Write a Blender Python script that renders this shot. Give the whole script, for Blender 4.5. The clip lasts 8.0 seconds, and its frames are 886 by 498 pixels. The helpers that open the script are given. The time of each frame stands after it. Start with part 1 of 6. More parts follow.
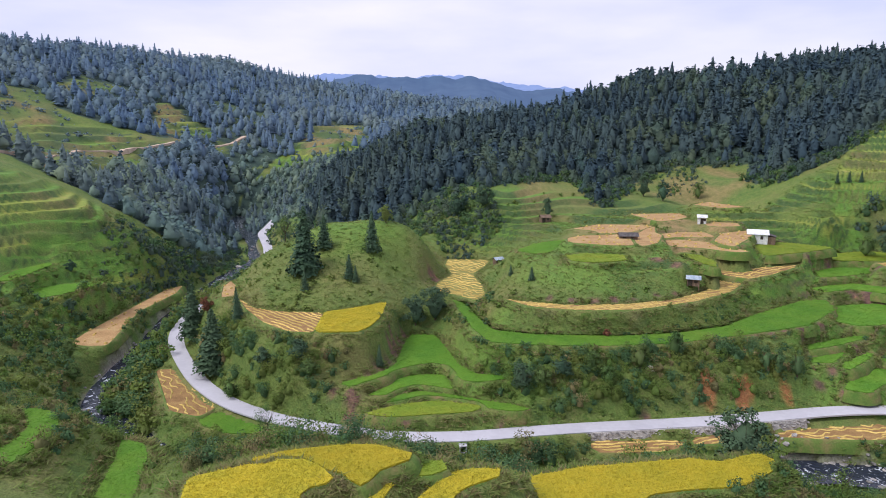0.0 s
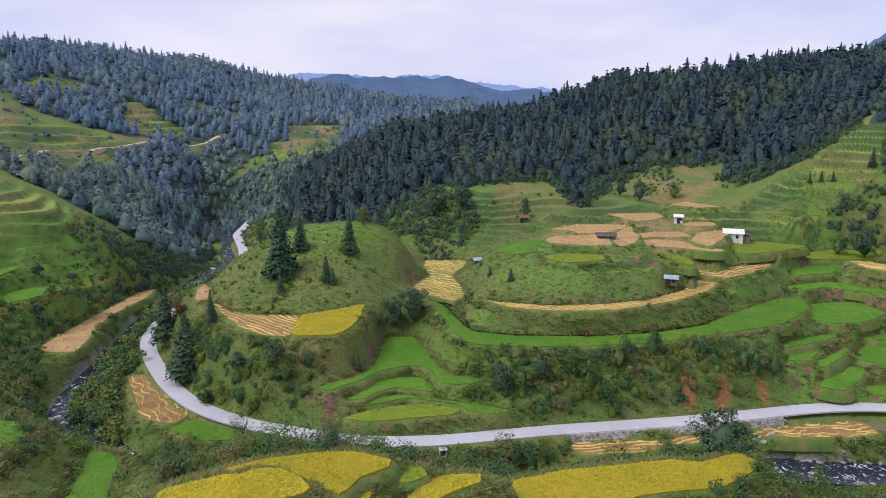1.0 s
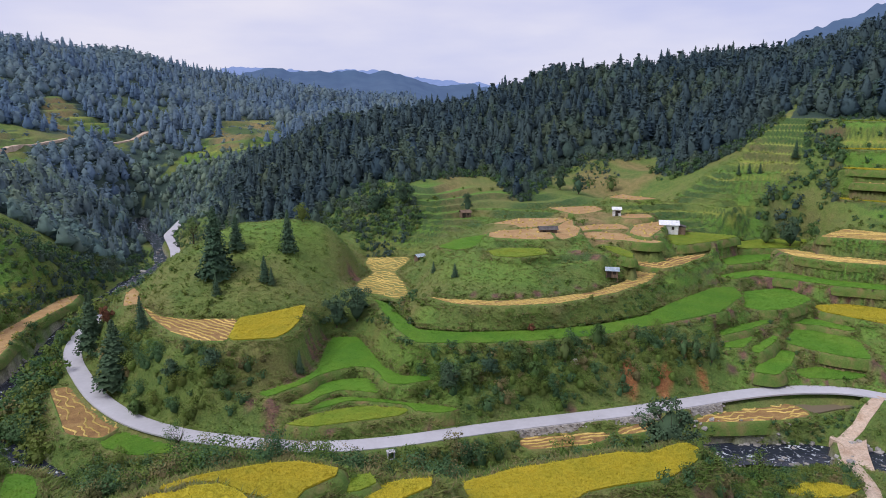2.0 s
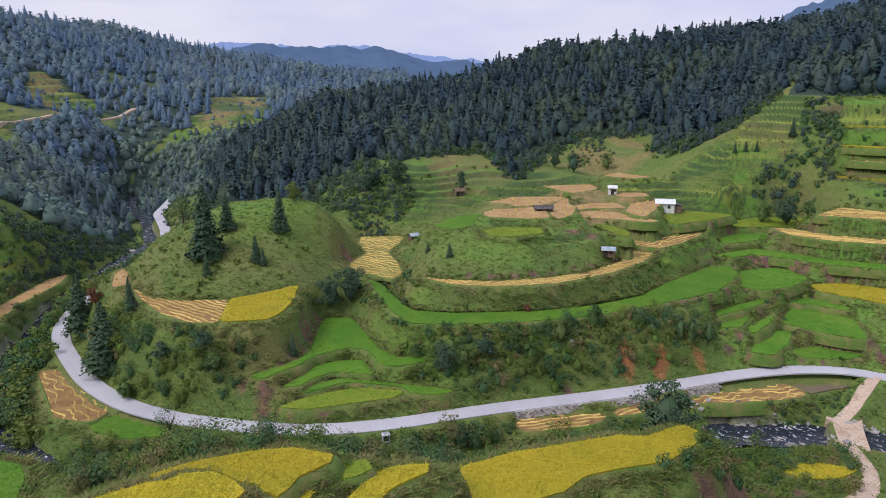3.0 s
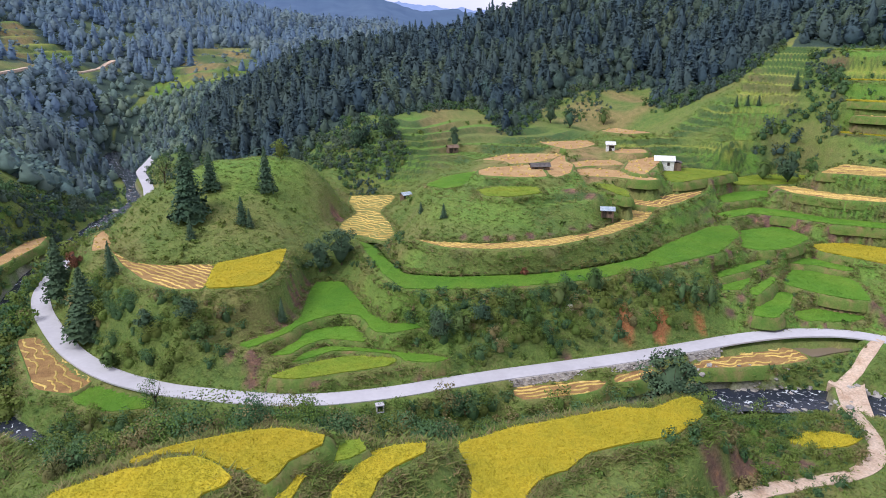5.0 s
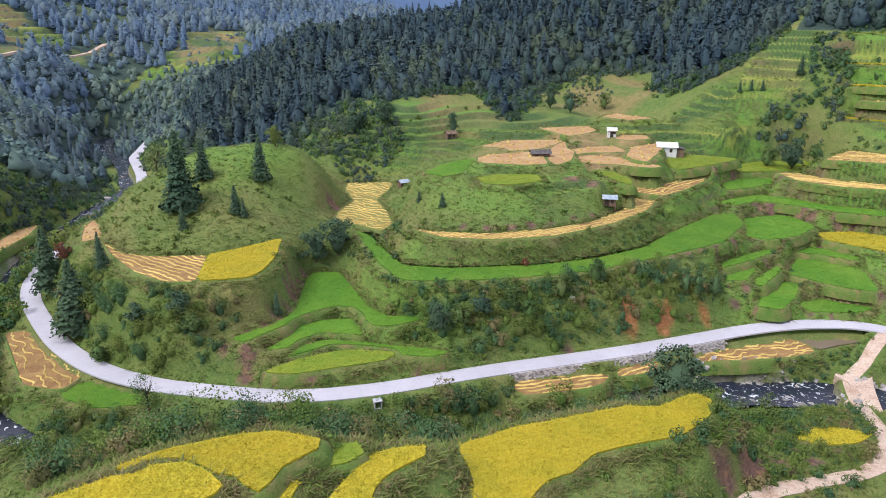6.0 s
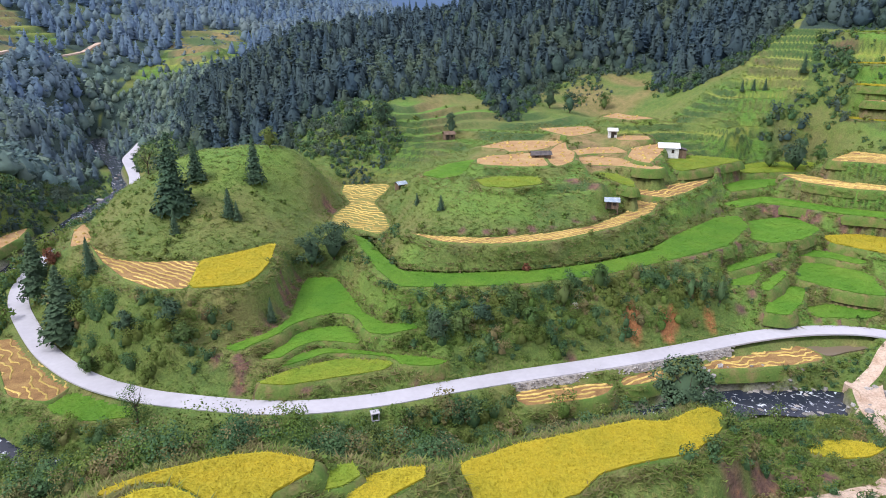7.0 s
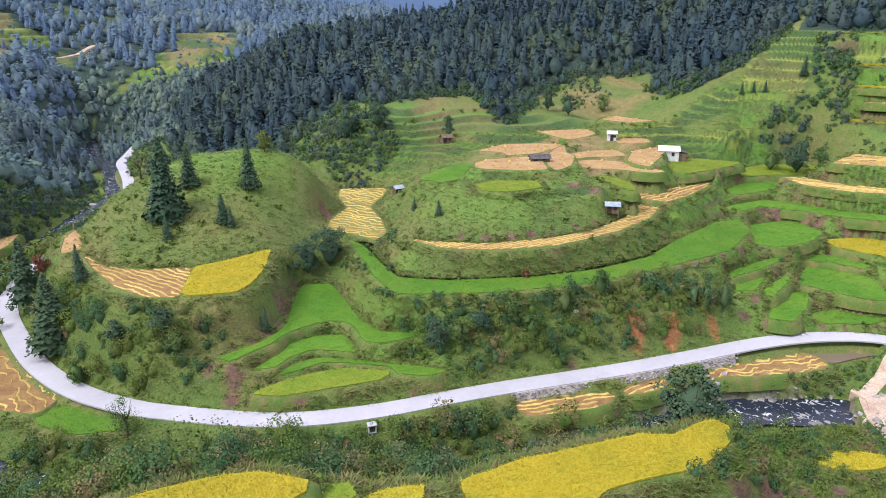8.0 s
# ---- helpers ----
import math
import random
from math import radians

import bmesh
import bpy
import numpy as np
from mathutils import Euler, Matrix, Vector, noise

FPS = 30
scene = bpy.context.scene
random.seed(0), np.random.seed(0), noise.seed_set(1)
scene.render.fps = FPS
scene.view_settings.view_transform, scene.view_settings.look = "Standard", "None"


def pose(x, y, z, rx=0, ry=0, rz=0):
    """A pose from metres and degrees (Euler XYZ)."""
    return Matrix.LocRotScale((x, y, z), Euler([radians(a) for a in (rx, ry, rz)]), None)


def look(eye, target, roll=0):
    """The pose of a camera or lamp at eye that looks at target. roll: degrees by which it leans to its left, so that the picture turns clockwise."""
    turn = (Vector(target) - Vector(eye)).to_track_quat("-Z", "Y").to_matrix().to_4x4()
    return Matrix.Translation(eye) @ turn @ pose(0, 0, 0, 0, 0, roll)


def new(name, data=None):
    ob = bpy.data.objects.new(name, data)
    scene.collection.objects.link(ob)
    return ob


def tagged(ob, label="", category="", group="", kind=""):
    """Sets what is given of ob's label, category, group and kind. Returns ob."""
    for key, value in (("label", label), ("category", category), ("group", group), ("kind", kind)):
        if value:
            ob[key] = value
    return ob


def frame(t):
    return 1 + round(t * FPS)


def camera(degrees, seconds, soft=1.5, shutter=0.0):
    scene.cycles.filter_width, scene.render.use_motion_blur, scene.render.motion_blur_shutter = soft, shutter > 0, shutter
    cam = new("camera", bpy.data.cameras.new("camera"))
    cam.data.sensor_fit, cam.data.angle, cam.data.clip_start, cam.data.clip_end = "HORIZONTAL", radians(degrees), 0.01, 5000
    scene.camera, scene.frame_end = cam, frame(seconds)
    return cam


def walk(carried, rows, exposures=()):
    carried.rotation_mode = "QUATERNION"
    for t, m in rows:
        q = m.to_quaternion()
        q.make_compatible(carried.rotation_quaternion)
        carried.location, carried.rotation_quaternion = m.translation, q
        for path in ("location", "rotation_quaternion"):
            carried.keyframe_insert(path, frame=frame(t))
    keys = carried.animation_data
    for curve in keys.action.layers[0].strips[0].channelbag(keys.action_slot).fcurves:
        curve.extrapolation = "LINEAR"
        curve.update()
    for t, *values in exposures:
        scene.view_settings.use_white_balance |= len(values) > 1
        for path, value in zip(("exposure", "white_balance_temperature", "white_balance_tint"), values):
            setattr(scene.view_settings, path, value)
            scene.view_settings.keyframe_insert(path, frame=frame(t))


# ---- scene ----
cam = camera(69.68, 8.0, soft=0.95)
ROWS = [
    (0.0, 0.00, 0.00, 54.00, 0.00, -10.78, 0.02),
    (0.5, -0.13, 0.65, 53.96, -1.07, -10.78, 0.04),
    (1.0, -0.12, 1.52, 54.01, -2.03, -10.79, 0.07),
    (1.5, -0.29, 2.79, 53.87, -6.02, -10.75, -0.01),
    (3.0, -0.69, 6.46, 53.76, -8.14, -13.20, 0.01),
    (3.5, -0.69, 7.74, 53.77, -8.41, -14.29, 0.01),
    (4.0, -0.69, 9.16, 53.90, -8.65, -15.34, 0.02),
    (4.5, -0.64, 10.53, 53.93, -8.82, -16.27, 0.00),
    (5.0, -0.57, 12.10, 53.98, -8.99, -17.30, 0.01),
    (6.5, -0.19, 17.33, 54.13, -9.35, -18.85, -0.01),
    (7.0, -0.04, 19.12, 54.19, -9.48, -18.79, -0.02),
    (7.5, 0.11, 20.62, 54.20, -9.60, -18.72, -0.03),
    (8.0, 0.24, 21.70, 54.17, -9.74, -18.61, -0.10),
]
walk(cam, [(t, pose(x, y, z, 90 + pitch, 0, yaw) @ pose(0, 0, 0, 0, 0, roll)) for t, x, y, z, yaw, pitch, roll in ROWS],
     exposures=[(t, e, 6200, 10) for t, e in ((0.0, 0.32), (1.0, 0.15), (1.5, 0.03), (3.5, 0.09), (4.5, 0.33), (5.0, 0.45), (6.5, 0.61), (8.0, 0.72))])

# ---- sky and sun: a bright overcast afternoon ----
SUN_EL, SUN_AZ = 52.0, 250.0
world = bpy.data.worlds.new("overcast_sky")
scene.world = world
world.use_nodes = True
wn, wl = world.node_tree.nodes, world.node_tree.links
wn.clear()
w_out, w_bg = wn.new("ShaderNodeOutputWorld"), wn.new("ShaderNodeBackground")
w_sky = wn.new("ShaderNodeTexSky")
w_sky.sky_type, w_sky.sun_disc = "NISHITA", False
w_sky.sun_elevation, w_sky.sun_rotation = radians(SUN_EL), radians(SUN_AZ)
w_dim = wn.new("ShaderNodeVectorMath")
w_dim.operation = "SCALE"
w_dim.inputs["Scale"].default_value = 0.10
w_geo, w_map, w_noise, w_ramp, w_mix = (wn.new(k) for k in ("ShaderNodeTexCoord", "ShaderNodeMapping", "ShaderNodeTexNoise", "ShaderNodeValToRGB", "ShaderNodeMix"))
w_map.inputs["Scale"].default_value = (1.6, 1.6, 6.5)
w_noise.inputs["Scale"].default_value, w_noise.inputs["Detail"].default_value = 1.3, 5.0
w_ramp.color_ramp.elements[0].position, w_ramp.color_ramp.elements[1].position = 0.36, 0.68
w_ramp.color_ramp.elements[0].color, w_ramp.color_ramp.elements[1].color = (0.56, 0.56, 0.78, 1), (0.82, 0.76, 0.83, 1)
w_mix.data_type = "RGBA"
w_mix.inputs["Factor"].default_value = 0.88
wl.new(w_geo.outputs["Generated"], w_map.inputs["Vector"])
wl.new(w_map.outputs["Vector"], w_noise.inputs["Vector"])
wl.new(w_noise.outputs["Fac"], w_ramp.inputs["Fac"])
wl.new(w_sky.outputs["Color"], w_dim.inputs[0])
wl.new(w_dim.outputs["Vector"], w_mix.inputs["A"])
wl.new(w_ramp.outputs["Color"], w_mix.inputs["B"])
wl.new(w_mix.outputs["Result"], w_bg.inputs["Color"])
wl.new(w_bg.outputs["Background"], w_out.inputs["Surface"])
w_bg.inputs["Strength"].default_value = 1.06
sun_data = bpy.data.lights.new("sun", "SUN")
sun_data.energy, sun_data.angle, sun_data.color = 1.9, radians(22), (1.0, 0.95, 0.87)
sun = new("sun", sun_data)
az, el = radians(SUN_AZ), radians(SUN_EL)
sun.matrix_world = look((0, 0, 300), Vector((0, 0, 300)) - Vector((math.sin(az) * math.cos(el), math.cos(az) * math.cos(el), math.sin(el))))


# ---- materials ----
def material(name, colors, scale=1.0, rough=0.9, fine=None, grain=0.55, bump=0.0, bump_scale=8.0, island=0.0, tint=0.0, tint_to=(0.5, 0.5, 0.3), random_object=0.0, stretch=(1, 1, 1), metal=0.0, through_light=0.0, specular=0.4):
    """A surface with broad patches over a row of colours, fine grain, and variation from piece to piece."""
    m = bpy.data.materials.new(name)
    m.use_nodes = True
    n, l = m.node_tree.nodes, m.node_tree.links
    b = n["Principled BSDF"]
    co, mp = n.new("ShaderNodeTexCoord"), n.new("ShaderNodeMapping")
    mp.inputs["Scale"].default_value = stretch
    l.new(co.outputs["Object"], mp.inputs["Vector"])
    big = n.new("ShaderNodeTexNoise")
    big.inputs["Scale"].default_value, big.inputs["Detail"].default_value, big.inputs["Roughness"].default_value = scale, 6.0, 0.62
    l.new(mp.outputs["Vector"], big.inputs["Vector"])
    ramp = n.new("ShaderNodeValToRGB")
    el_ = ramp.color_ramp.elements
    for k, c in enumerate(colors):
        e = el_[k] if k < 2 else el_.new(0.5)
        e.color = (*c, 1)
    for k in range(len(colors)):
        el_[k].position = 0.30 + 0.40 * k / max(1, len(colors) - 1)
    for k, c in enumerate(colors):
        el_[k].color = (*c, 1)
    l.new(big.outputs["Fac"], ramp.inputs["Fac"])
    color = ramp.outputs["Color"]

    def scaled(color, value, low, high):
        mr = n.new("ShaderNodeMapRange")
        mr.inputs["To Min"].default_value, mr.inputs["To Max"].default_value = low, high
        l.new(value, mr.inputs["Value"])
        v = n.new("ShaderNodeVectorMath")
        v.operation = "SCALE"
        l.new(color, v.inputs[0])
        l.new(mr.outputs["Result"], v.inputs["Scale"])
        return v.outputs["Vector"]

    small = n.new("ShaderNodeTexNoise")
    small.inputs["Scale"].default_value, small.inputs["Detail"].default_value = fine or bump_scale, 4.0
    l.new(mp.outputs["Vector"], small.inputs["Vector"])
    if fine:
        color = scaled(color, small.outputs["Fac"], 1 - grain, 1 + grain)
    if island:
        g = n.new("ShaderNodeNewGeometry")
        color = scaled(color, g.outputs["Random Per Island"], 1 - island, 1 + island)
    if random_object:
        o = n.new("ShaderNodeObjectInfo")
        color = scaled(color, o.outputs["Random"], 1 - random_object, 1 + random_object)
    if tint:
        a = n.new("ShaderNodeAttribute")
        a.attribute_name = "tint"
        mx = n.new("ShaderNodeMix")
        mx.data_type = "RGBA"
        mm = n.new("ShaderNodeMath")
        mm.operation = "MULTIPLY"
        mm.inputs[1].default_value = tint
        l.new(a.outputs["Fac"], mm.inputs[0])
        l.new(mm.outputs["Value"], mx.inputs["Factor"])
        l.new(color, mx.inputs["A"])
        mx.inputs["B"].default_value = (*tint_to, 1)
        color = mx.outputs["Result"]
    l.new(color, b.inputs["Base Color"])
    b.inputs["Roughness"].default_value, b.inputs["Metallic"].default_value = rough, metal
    b.inputs["Specular IOR Level"].default_value = specular
    if bump:
        bp = n.new("ShaderNodeBump")
        bp.inputs["Strength"].default_value, bp.inputs["Distance"].default_value = bump, 0.15
        l.new(small.outputs["Fac"], bp.inputs["Height"])
        l.new(bp.outputs["Normal"], b.inputs["Normal"])
    if through_light:
        tr, ad = n.new("ShaderNodeBsdfTranslucent"), n.new("ShaderNodeMixShader")
        ad.inputs["Fac"].default_value = through_light
        l.new(color, tr.inputs["Color"])
        l.new(b.outputs["BSDF"], ad.inputs[1])
        l.new(tr.outputs["BSDF"], ad.inputs[2])
        l.new(ad.outputs["Shader"], n["Material Output"].inputs["Surface"])
    return m


M_CONIFER = material("conifer_needles", [(0.041, 0.089, 0.060), (0.062, 0.124, 0.070), (0.092, 0.159, 0.078)], 0.25, 0.85, fine=3.0, grain=0.35, island=0.3, tint=0.5, tint_to=(0.115, 0.176, 0.085), through_light=0.25)
M_BROAD = material("broad_leaves", [(0.058, 0.128, 0.041), (0.098, 0.190, 0.050), (0.145, 0.232, 0.060)], 0.3, 0.75, island=0.45, tint=0.6, tint_to=(0.190, 0.240, 0.072), through_light=0.38)
# Blue haze of the distance is put into the next six leaf colours.
M_WOOD_CONIFER = material("hazed_woodland_needles", [(0.046, 0.084, 0.117), (0.060, 0.104, 0.134), (0.080, 0.126, 0.139)], 0.04, 0.85, fine=0.9, grain=0.35, island=0.15, tint=0.7, tint_to=(0.112, 0.157, 0.129), through_light=0.35, specular=0.25)
M_WOOD_BROAD = material("hazed_woodland_leaves", [(0.056, 0.106, 0.110), (0.080, 0.137, 0.122), (0.106, 0.163, 0.122)], 0.04, 0.85, fine=0.9, grain=0.35, island=0.18, tint=0.7, tint_to=(0.148, 0.190, 0.113), through_light=0.35, specular=0.25)
M_MID_BROAD = material("hazed_hillside_leaves", [(0.117, 0.201, 0.221), (0.166, 0.262, 0.242), (0.222, 0.307, 0.234)], 0.04, 0.85, fine=0.9, grain=0.3, island=0.15, tint=0.6, tint_to=(0.293, 0.354, 0.221), through_light=0.35, specular=0.25)
M_MID_CONIFER = material("hazed_hillside_needles", [(0.094, 0.149, 0.196), (0.118, 0.180, 0.218), (0.149, 0.211, 0.221)], 0.03, 0.85, fine=0.9, grain=0.3, island=0.15, tint=0.6, tint_to=(0.192, 0.246, 0.210), through_light=0.35, specular=0.25)
M_FAR_CONIFER = material("hazed_far_needles", [(0.125, 0.205, 0.322), (0.155, 0.242, 0.353), (0.188, 0.276, 0.360)], 0.012, 0.9, fine=0.35, grain=0.25, island=0.12, tint=0.5, tint_to=(0.231, 0.307, 0.344), through_light=0.35, specular=0.2)
M_FAR_BROAD = material("hazed_far_leaves", [(0.149, 0.236, 0.319), (0.185, 0.276, 0.329), (0.227, 0.307, 0.326)], 0.012, 0.9, fine=0.35, grain=0.25, island=0.12, tint=0.5, tint_to=(0.281, 0.335, 0.304), through_light=0.35, specular=0.2)
M_BUSH_BLUE = material("blue_green_shrub_leaves", [(0.052, 0.130, 0.058), (0.085, 0.182, 0.072), (0.122, 0.220, 0.084)], 0.12, 0.75, fine=2.2, grain=0.4, island=0.35, tint=0.5, tint_to=(0.15, 0.235, 0.090), through_light=0.4)
M_BRUSH = material("bank_brush", [(0.109, 0.156, 0.044), (0.190, 0.192, 0.072), (0.265, 0.210, 0.099)], 0.15, 0.85, island=0.45, tint=0.6, tint_to=(0.391, 0.300, 0.149), through_light=0.3)
M_BUSH = material("shrub_leaves", [(0.078, 0.165, 0.037), (0.130, 0.235, 0.045), (0.194, 0.280, 0.055)], 0.12, 0.75, fine=2.2, grain=0.4, island=0.35, tint=0.6, tint_to=(0.292, 0.290, 0.077), through_light=0.4)
M_GRASS = material("grass_blades", [(0.102, 0.200, 0.034), (0.155, 0.241, 0.045), (0.227, 0.252, 0.079)], 0.08, 0.8, island=0.26, tint=0.5, tint_to=(0.300, 0.241, 0.099), through_light=0.3)
M_RICE = material("ripe_rice", [(0.44, 0.40, 0.026), (0.55, 0.46, 0.030), (0.62, 0.49, 0.032)], 0.16, 0.8, fine=3.0, grain=0.25, island=0.16, tint=0.5, tint_to=(0.27, 0.30, 0.035), through_light=0.25)
M_GREEN = material("green_rice", [(0.110, 0.285, 0.024), (0.150, 0.330, 0.028), (0.200, 0.355, 0.036)], 0.10, 0.8, fine=2.0, grain=0.2, island=0.12, through_light=0.3)
M_LIME = material("ripening_rice", [(0.21, 0.33, 0.030), (0.27, 0.36, 0.034), (0.33, 0.37, 0.040)], 0.2, 0.8, fine=2.5, grain=0.2, island=0.12, through_light=0.3)
M_STRAW = material("cut_straw", [(0.46, 0.32, 0.085), (0.56, 0.41, 0.125), (0.62, 0.48, 0.18)], 1.5, 0.9, fine=9.0, island=0.25, specular=0.2)
M_STUBBLE = material("stubble_soil", [(0.20, 0.11, 0.045), (0.29, 0.17, 0.065), (0.37, 0.24, 0.09)], 0.5, 0.95, fine=6.0, bump=0.6, bump_scale=6.0)
M_GREENSTUBBLE = material("weedy_stubble", [(0.20, 0.16, 0.045), (0.26, 0.23, 0.06), (0.20, 0.23, 0.065)], 0.5, 0.95, fine=5.0, bump=0.6, bump_scale=6.0)
M_FLOWER = material("white_blossom", [(0.62, 0.64, 0.50), (0.75, 0.76, 0.68)], 1.0, 0.8, island=0.2, through_light=0.3)
M_REDLEAF = material("reddish_leaves", [(0.16, 0.075, 0.045), (0.24, 0.10, 0.055), (0.20, 0.14, 0.06)], 0.5, 0.8, island=0.4, through_light=0.35)
M_DRY = material("dry_stubble", [(0.33, 0.20, 0.085), (0.42, 0.26, 0.115), (0.46, 0.33, 0.15)], 0.25, 0.95, fine=3.0, bump=0.5, bump_scale=4.0)
M_BUND = material("field_bank_turf", [(0.080, 0.165, 0.026), (0.125, 0.180, 0.038), (0.230, 0.180, 0.075)], 0.35, 0.95, fine=3.0, grain=0.4, bump=0.6, bump_scale=5.0)
M_ROAD = material("road_concrete", [(0.45, 0.44, 0.48), (0.50, 0.49, 0.53), (0.54, 0.53, 0.57)], 0.12, 0.85, fine=1.2, grain=0.10, bump=0.05)
M_TRACK = material("dirt_track", [(0.42, 0.29, 0.20), (0.55, 0.42, 0.32), (0.62, 0.50, 0.40)], 0.4, 0.95, fine=3.0, bump=0.5)
M_ROCK = material("river_rock", [(0.20, 0.19, 0.18), (0.33, 0.31, 0.29), (0.46, 0.43, 0.40)], 0.8, 0.85, fine=4.0, bump=0.6, random_object=0.35)
M_BARK = material("tree_bark", [(0.07, 0.05, 0.035), (0.12, 0.09, 0.06)], 2.0, 0.95, fine=8.0, bump=0.6)


def ground_material():
    m = bpy.data.materials.new("hillside_ground")
    m.use_nodes = True
    n, l = m.node_tree.nodes, m.node_tree.links
    b = n["Principled BSDF"]
    b.inputs["Roughness"].default_value, b.inputs["Specular IOR Level"].default_value = 0.85, 0.3
    co = n.new("ShaderNodeTexCoord")

    def tex(scale, detail=6.0, rough=0.62):
        t = n.new("ShaderNodeTexNoise")
        t.inputs["Scale"].default_value, t.inputs["Detail"].default_value, t.inputs["Roughness"].default_value = scale, detail, rough
        l.new(co.outputs["Object"], t.inputs["Vector"])
        return t.outputs["Fac"]

    def ramp(value, stops):
        r = n.new("ShaderNodeValToRGB")
        e = r.color_ramp.elements
        while len(e) < len(stops):
            e.new(0.5)
        for k, (p, c) in enumerate(stops):
            e[k].position = p
        for k, (p, c) in enumerate(stops):
            e[k].color = (*c, 1)
        l.new(value, r.inputs["Fac"])
        return r.outputs["Color"]

    def mix(fac, a, c):
        x = n.new("ShaderNodeMix")
        x.data_type = "RGBA"
        l.new(fac, x.inputs["Factor"])
        l.new(a, x.inputs["A"])
        l.new(c, x.inputs["B"])
        return x.outputs["Result"]

    def attr(name):
        a = n.new("ShaderNodeAttribute")
        a.attribute_name = name
        return a.outputs["Fac"]

    grass = ramp(tex(0.055), [(0.30, (0.072, 0.141, 0.034)), (0.45, (0.124, 0.194, 0.042)), (0.58, (0.176, 0.218, 0.052)), (0.72, (0.253, 0.213, 0.089))])
    patch = ramp(tex(0.6, 5.0), [(0.35, (0.076, 0.145, 0.034)), (0.55, (0.147, 0.209, 0.048)), (0.70, (0.217, 0.199, 0.079))])
    half = n.new("ShaderNodeValue")
    half.outputs[0].default_value = 0.5
    grass = mix(half.outputs[0], grass, patch)
    soil = ramp(tex(0.7), [(0.3, (0.100, 0.058, 0.052)), (0.5, (0.175, 0.098, 0.078)), (0.62, (0.250, 0.138, 0.092)), (0.75, (0.38, 0.18, 0.085))])
    dry = ramp(tex(0.4), [(0.3, (0.150, 0.150, 0.045)), (0.5, (0.270, 0.205, 0.085)), (0.7, (0.36, 0.255, 0.12))])
    # Woodland floor; its blue-green is also laid over far meadows as haze.
    wood_haze = ramp(tex(0.11), [(0.3, (0.031, 0.058, 0.051)), (0.5, (0.048, 0.082, 0.063)), (0.7, (0.068, 0.099, 0.061))])
    stone = ramp(tex(1.4), [(0.3, (0.15, 0.13, 0.12)), (0.6, (0.30, 0.27, 0.25)), (0.8, (0.45, 0.41, 0.38))])
    ripe = ramp(tex(0.5), [(0.35, (0.210, 0.300, 0.052)), (0.55, (0.290, 0.325, 0.062)), (0.7, (0.350, 0.310, 0.095))])
    lush = ramp(tex(0.35), [(0.3, (0.090, 0.209, 0.036)), (0.55, (0.137, 0.262, 0.042)), (0.75, (0.198, 0.286, 0.053))])
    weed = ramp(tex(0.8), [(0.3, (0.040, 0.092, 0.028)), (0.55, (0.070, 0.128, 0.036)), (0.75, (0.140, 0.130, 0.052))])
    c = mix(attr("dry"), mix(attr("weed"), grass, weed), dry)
    c = mix(attr("tread"), c, mix(attr("ripe"), lush, ripe))
    c = mix(attr("wood_haze"), c, wood_haze)
    c = mix(attr("soil"), c, soil)
    clay = ramp(tex(0.9), [(0.3, (0.33, 0.130, 0.050)), (0.55, (0.46, 0.205, 0.080)), (0.75, (0.52, 0.29, 0.13))])
    c = mix(attr("clay"), c, clay)
    c = mix(attr("stone"), c, stone)
    fine = tex(2.6, 4.0)
    mr = n.new("ShaderNodeMapRange")
    mr.inputs["From Min"].default_value, mr.inputs["From Max"].default_value = 0.3, 0.7
    mr.inputs["To Min"].default_value, mr.inputs["To Max"].default_value = 0.72, 1.25
    l.new(fine, mr.inputs["Value"])
    v = n.new("ShaderNodeVectorMath")
    v.operation = "SCALE"
    l.new(c, v.inputs[0])
    l.new(mr.outputs["Result"], v.inputs["Scale"])
    l.new(v.outputs["Vector"], b.inputs["Base Color"])
    bp = n.new("ShaderNodeBump")
    bp.inputs["Strength"].default_value, bp.inputs["Distance"].default_value = 0.9, 0.4
    l.new(fine, bp.inputs["Height"])
    l.new(bp.outputs["Normal"], b.inputs["Normal"])
    return m


M_GROUND = ground_material()


def water_material(name, deep, foam):
    m = bpy.data.materials.new(name)
    m.use_nodes = True
    n, l = m.node_tree.nodes, m.node_tree.links
    b = n["Principled BSDF"]
    b.inputs["Roughness"].default_value, b.inputs["IOR"].default_value = 0.12, 1.33
    co = n.new("ShaderNodeTexCoord")
    t, f, r, bp = n.new("ShaderNodeTexNoise"), n.new("ShaderNodeTexNoise"), n.new("ShaderNodeValToRGB"), n.new("ShaderNodeBump")
    t.inputs["Scale"].default_value, t.inputs["Detail"].default_value = 1.1, 5.0
    f.inputs["Scale"].default_value, f.inputs["Detail"].default_value, f.inputs["Distortion"].default_value = 0.8, 6.0, 1.2
    r.color_ramp.elements[0].position, r.color_ramp.elements[1].position = 1.0 - foam, min(1.0, 1.06 - foam)
    r.color_ramp.elements[0].color, r.color_ramp.elements[1].color = (*deep, 1), (0.62, 0.66, 0.72, 1)
    for k in (t, f):
        l.new(co.outputs["Object"], k.inputs["Vector"])
    l.new(f.outputs["Fac"], r.inputs["Fac"])
    l.new(r.outputs["Color"], b.inputs["Base Color"])
    bp.inputs["Strength"].default_value, bp.inputs["Distance"].default_value = (0.5 if foam > 0.1 else 0.03), 0.15
    l.new(t.outputs["Fac"], bp.inputs["Height"])
    l.new(bp.outputs["Normal"], b.inputs["Normal"])
    return m


M_RIVER = water_material("river_water", (0.026, 0.032, 0.048), 0.40)
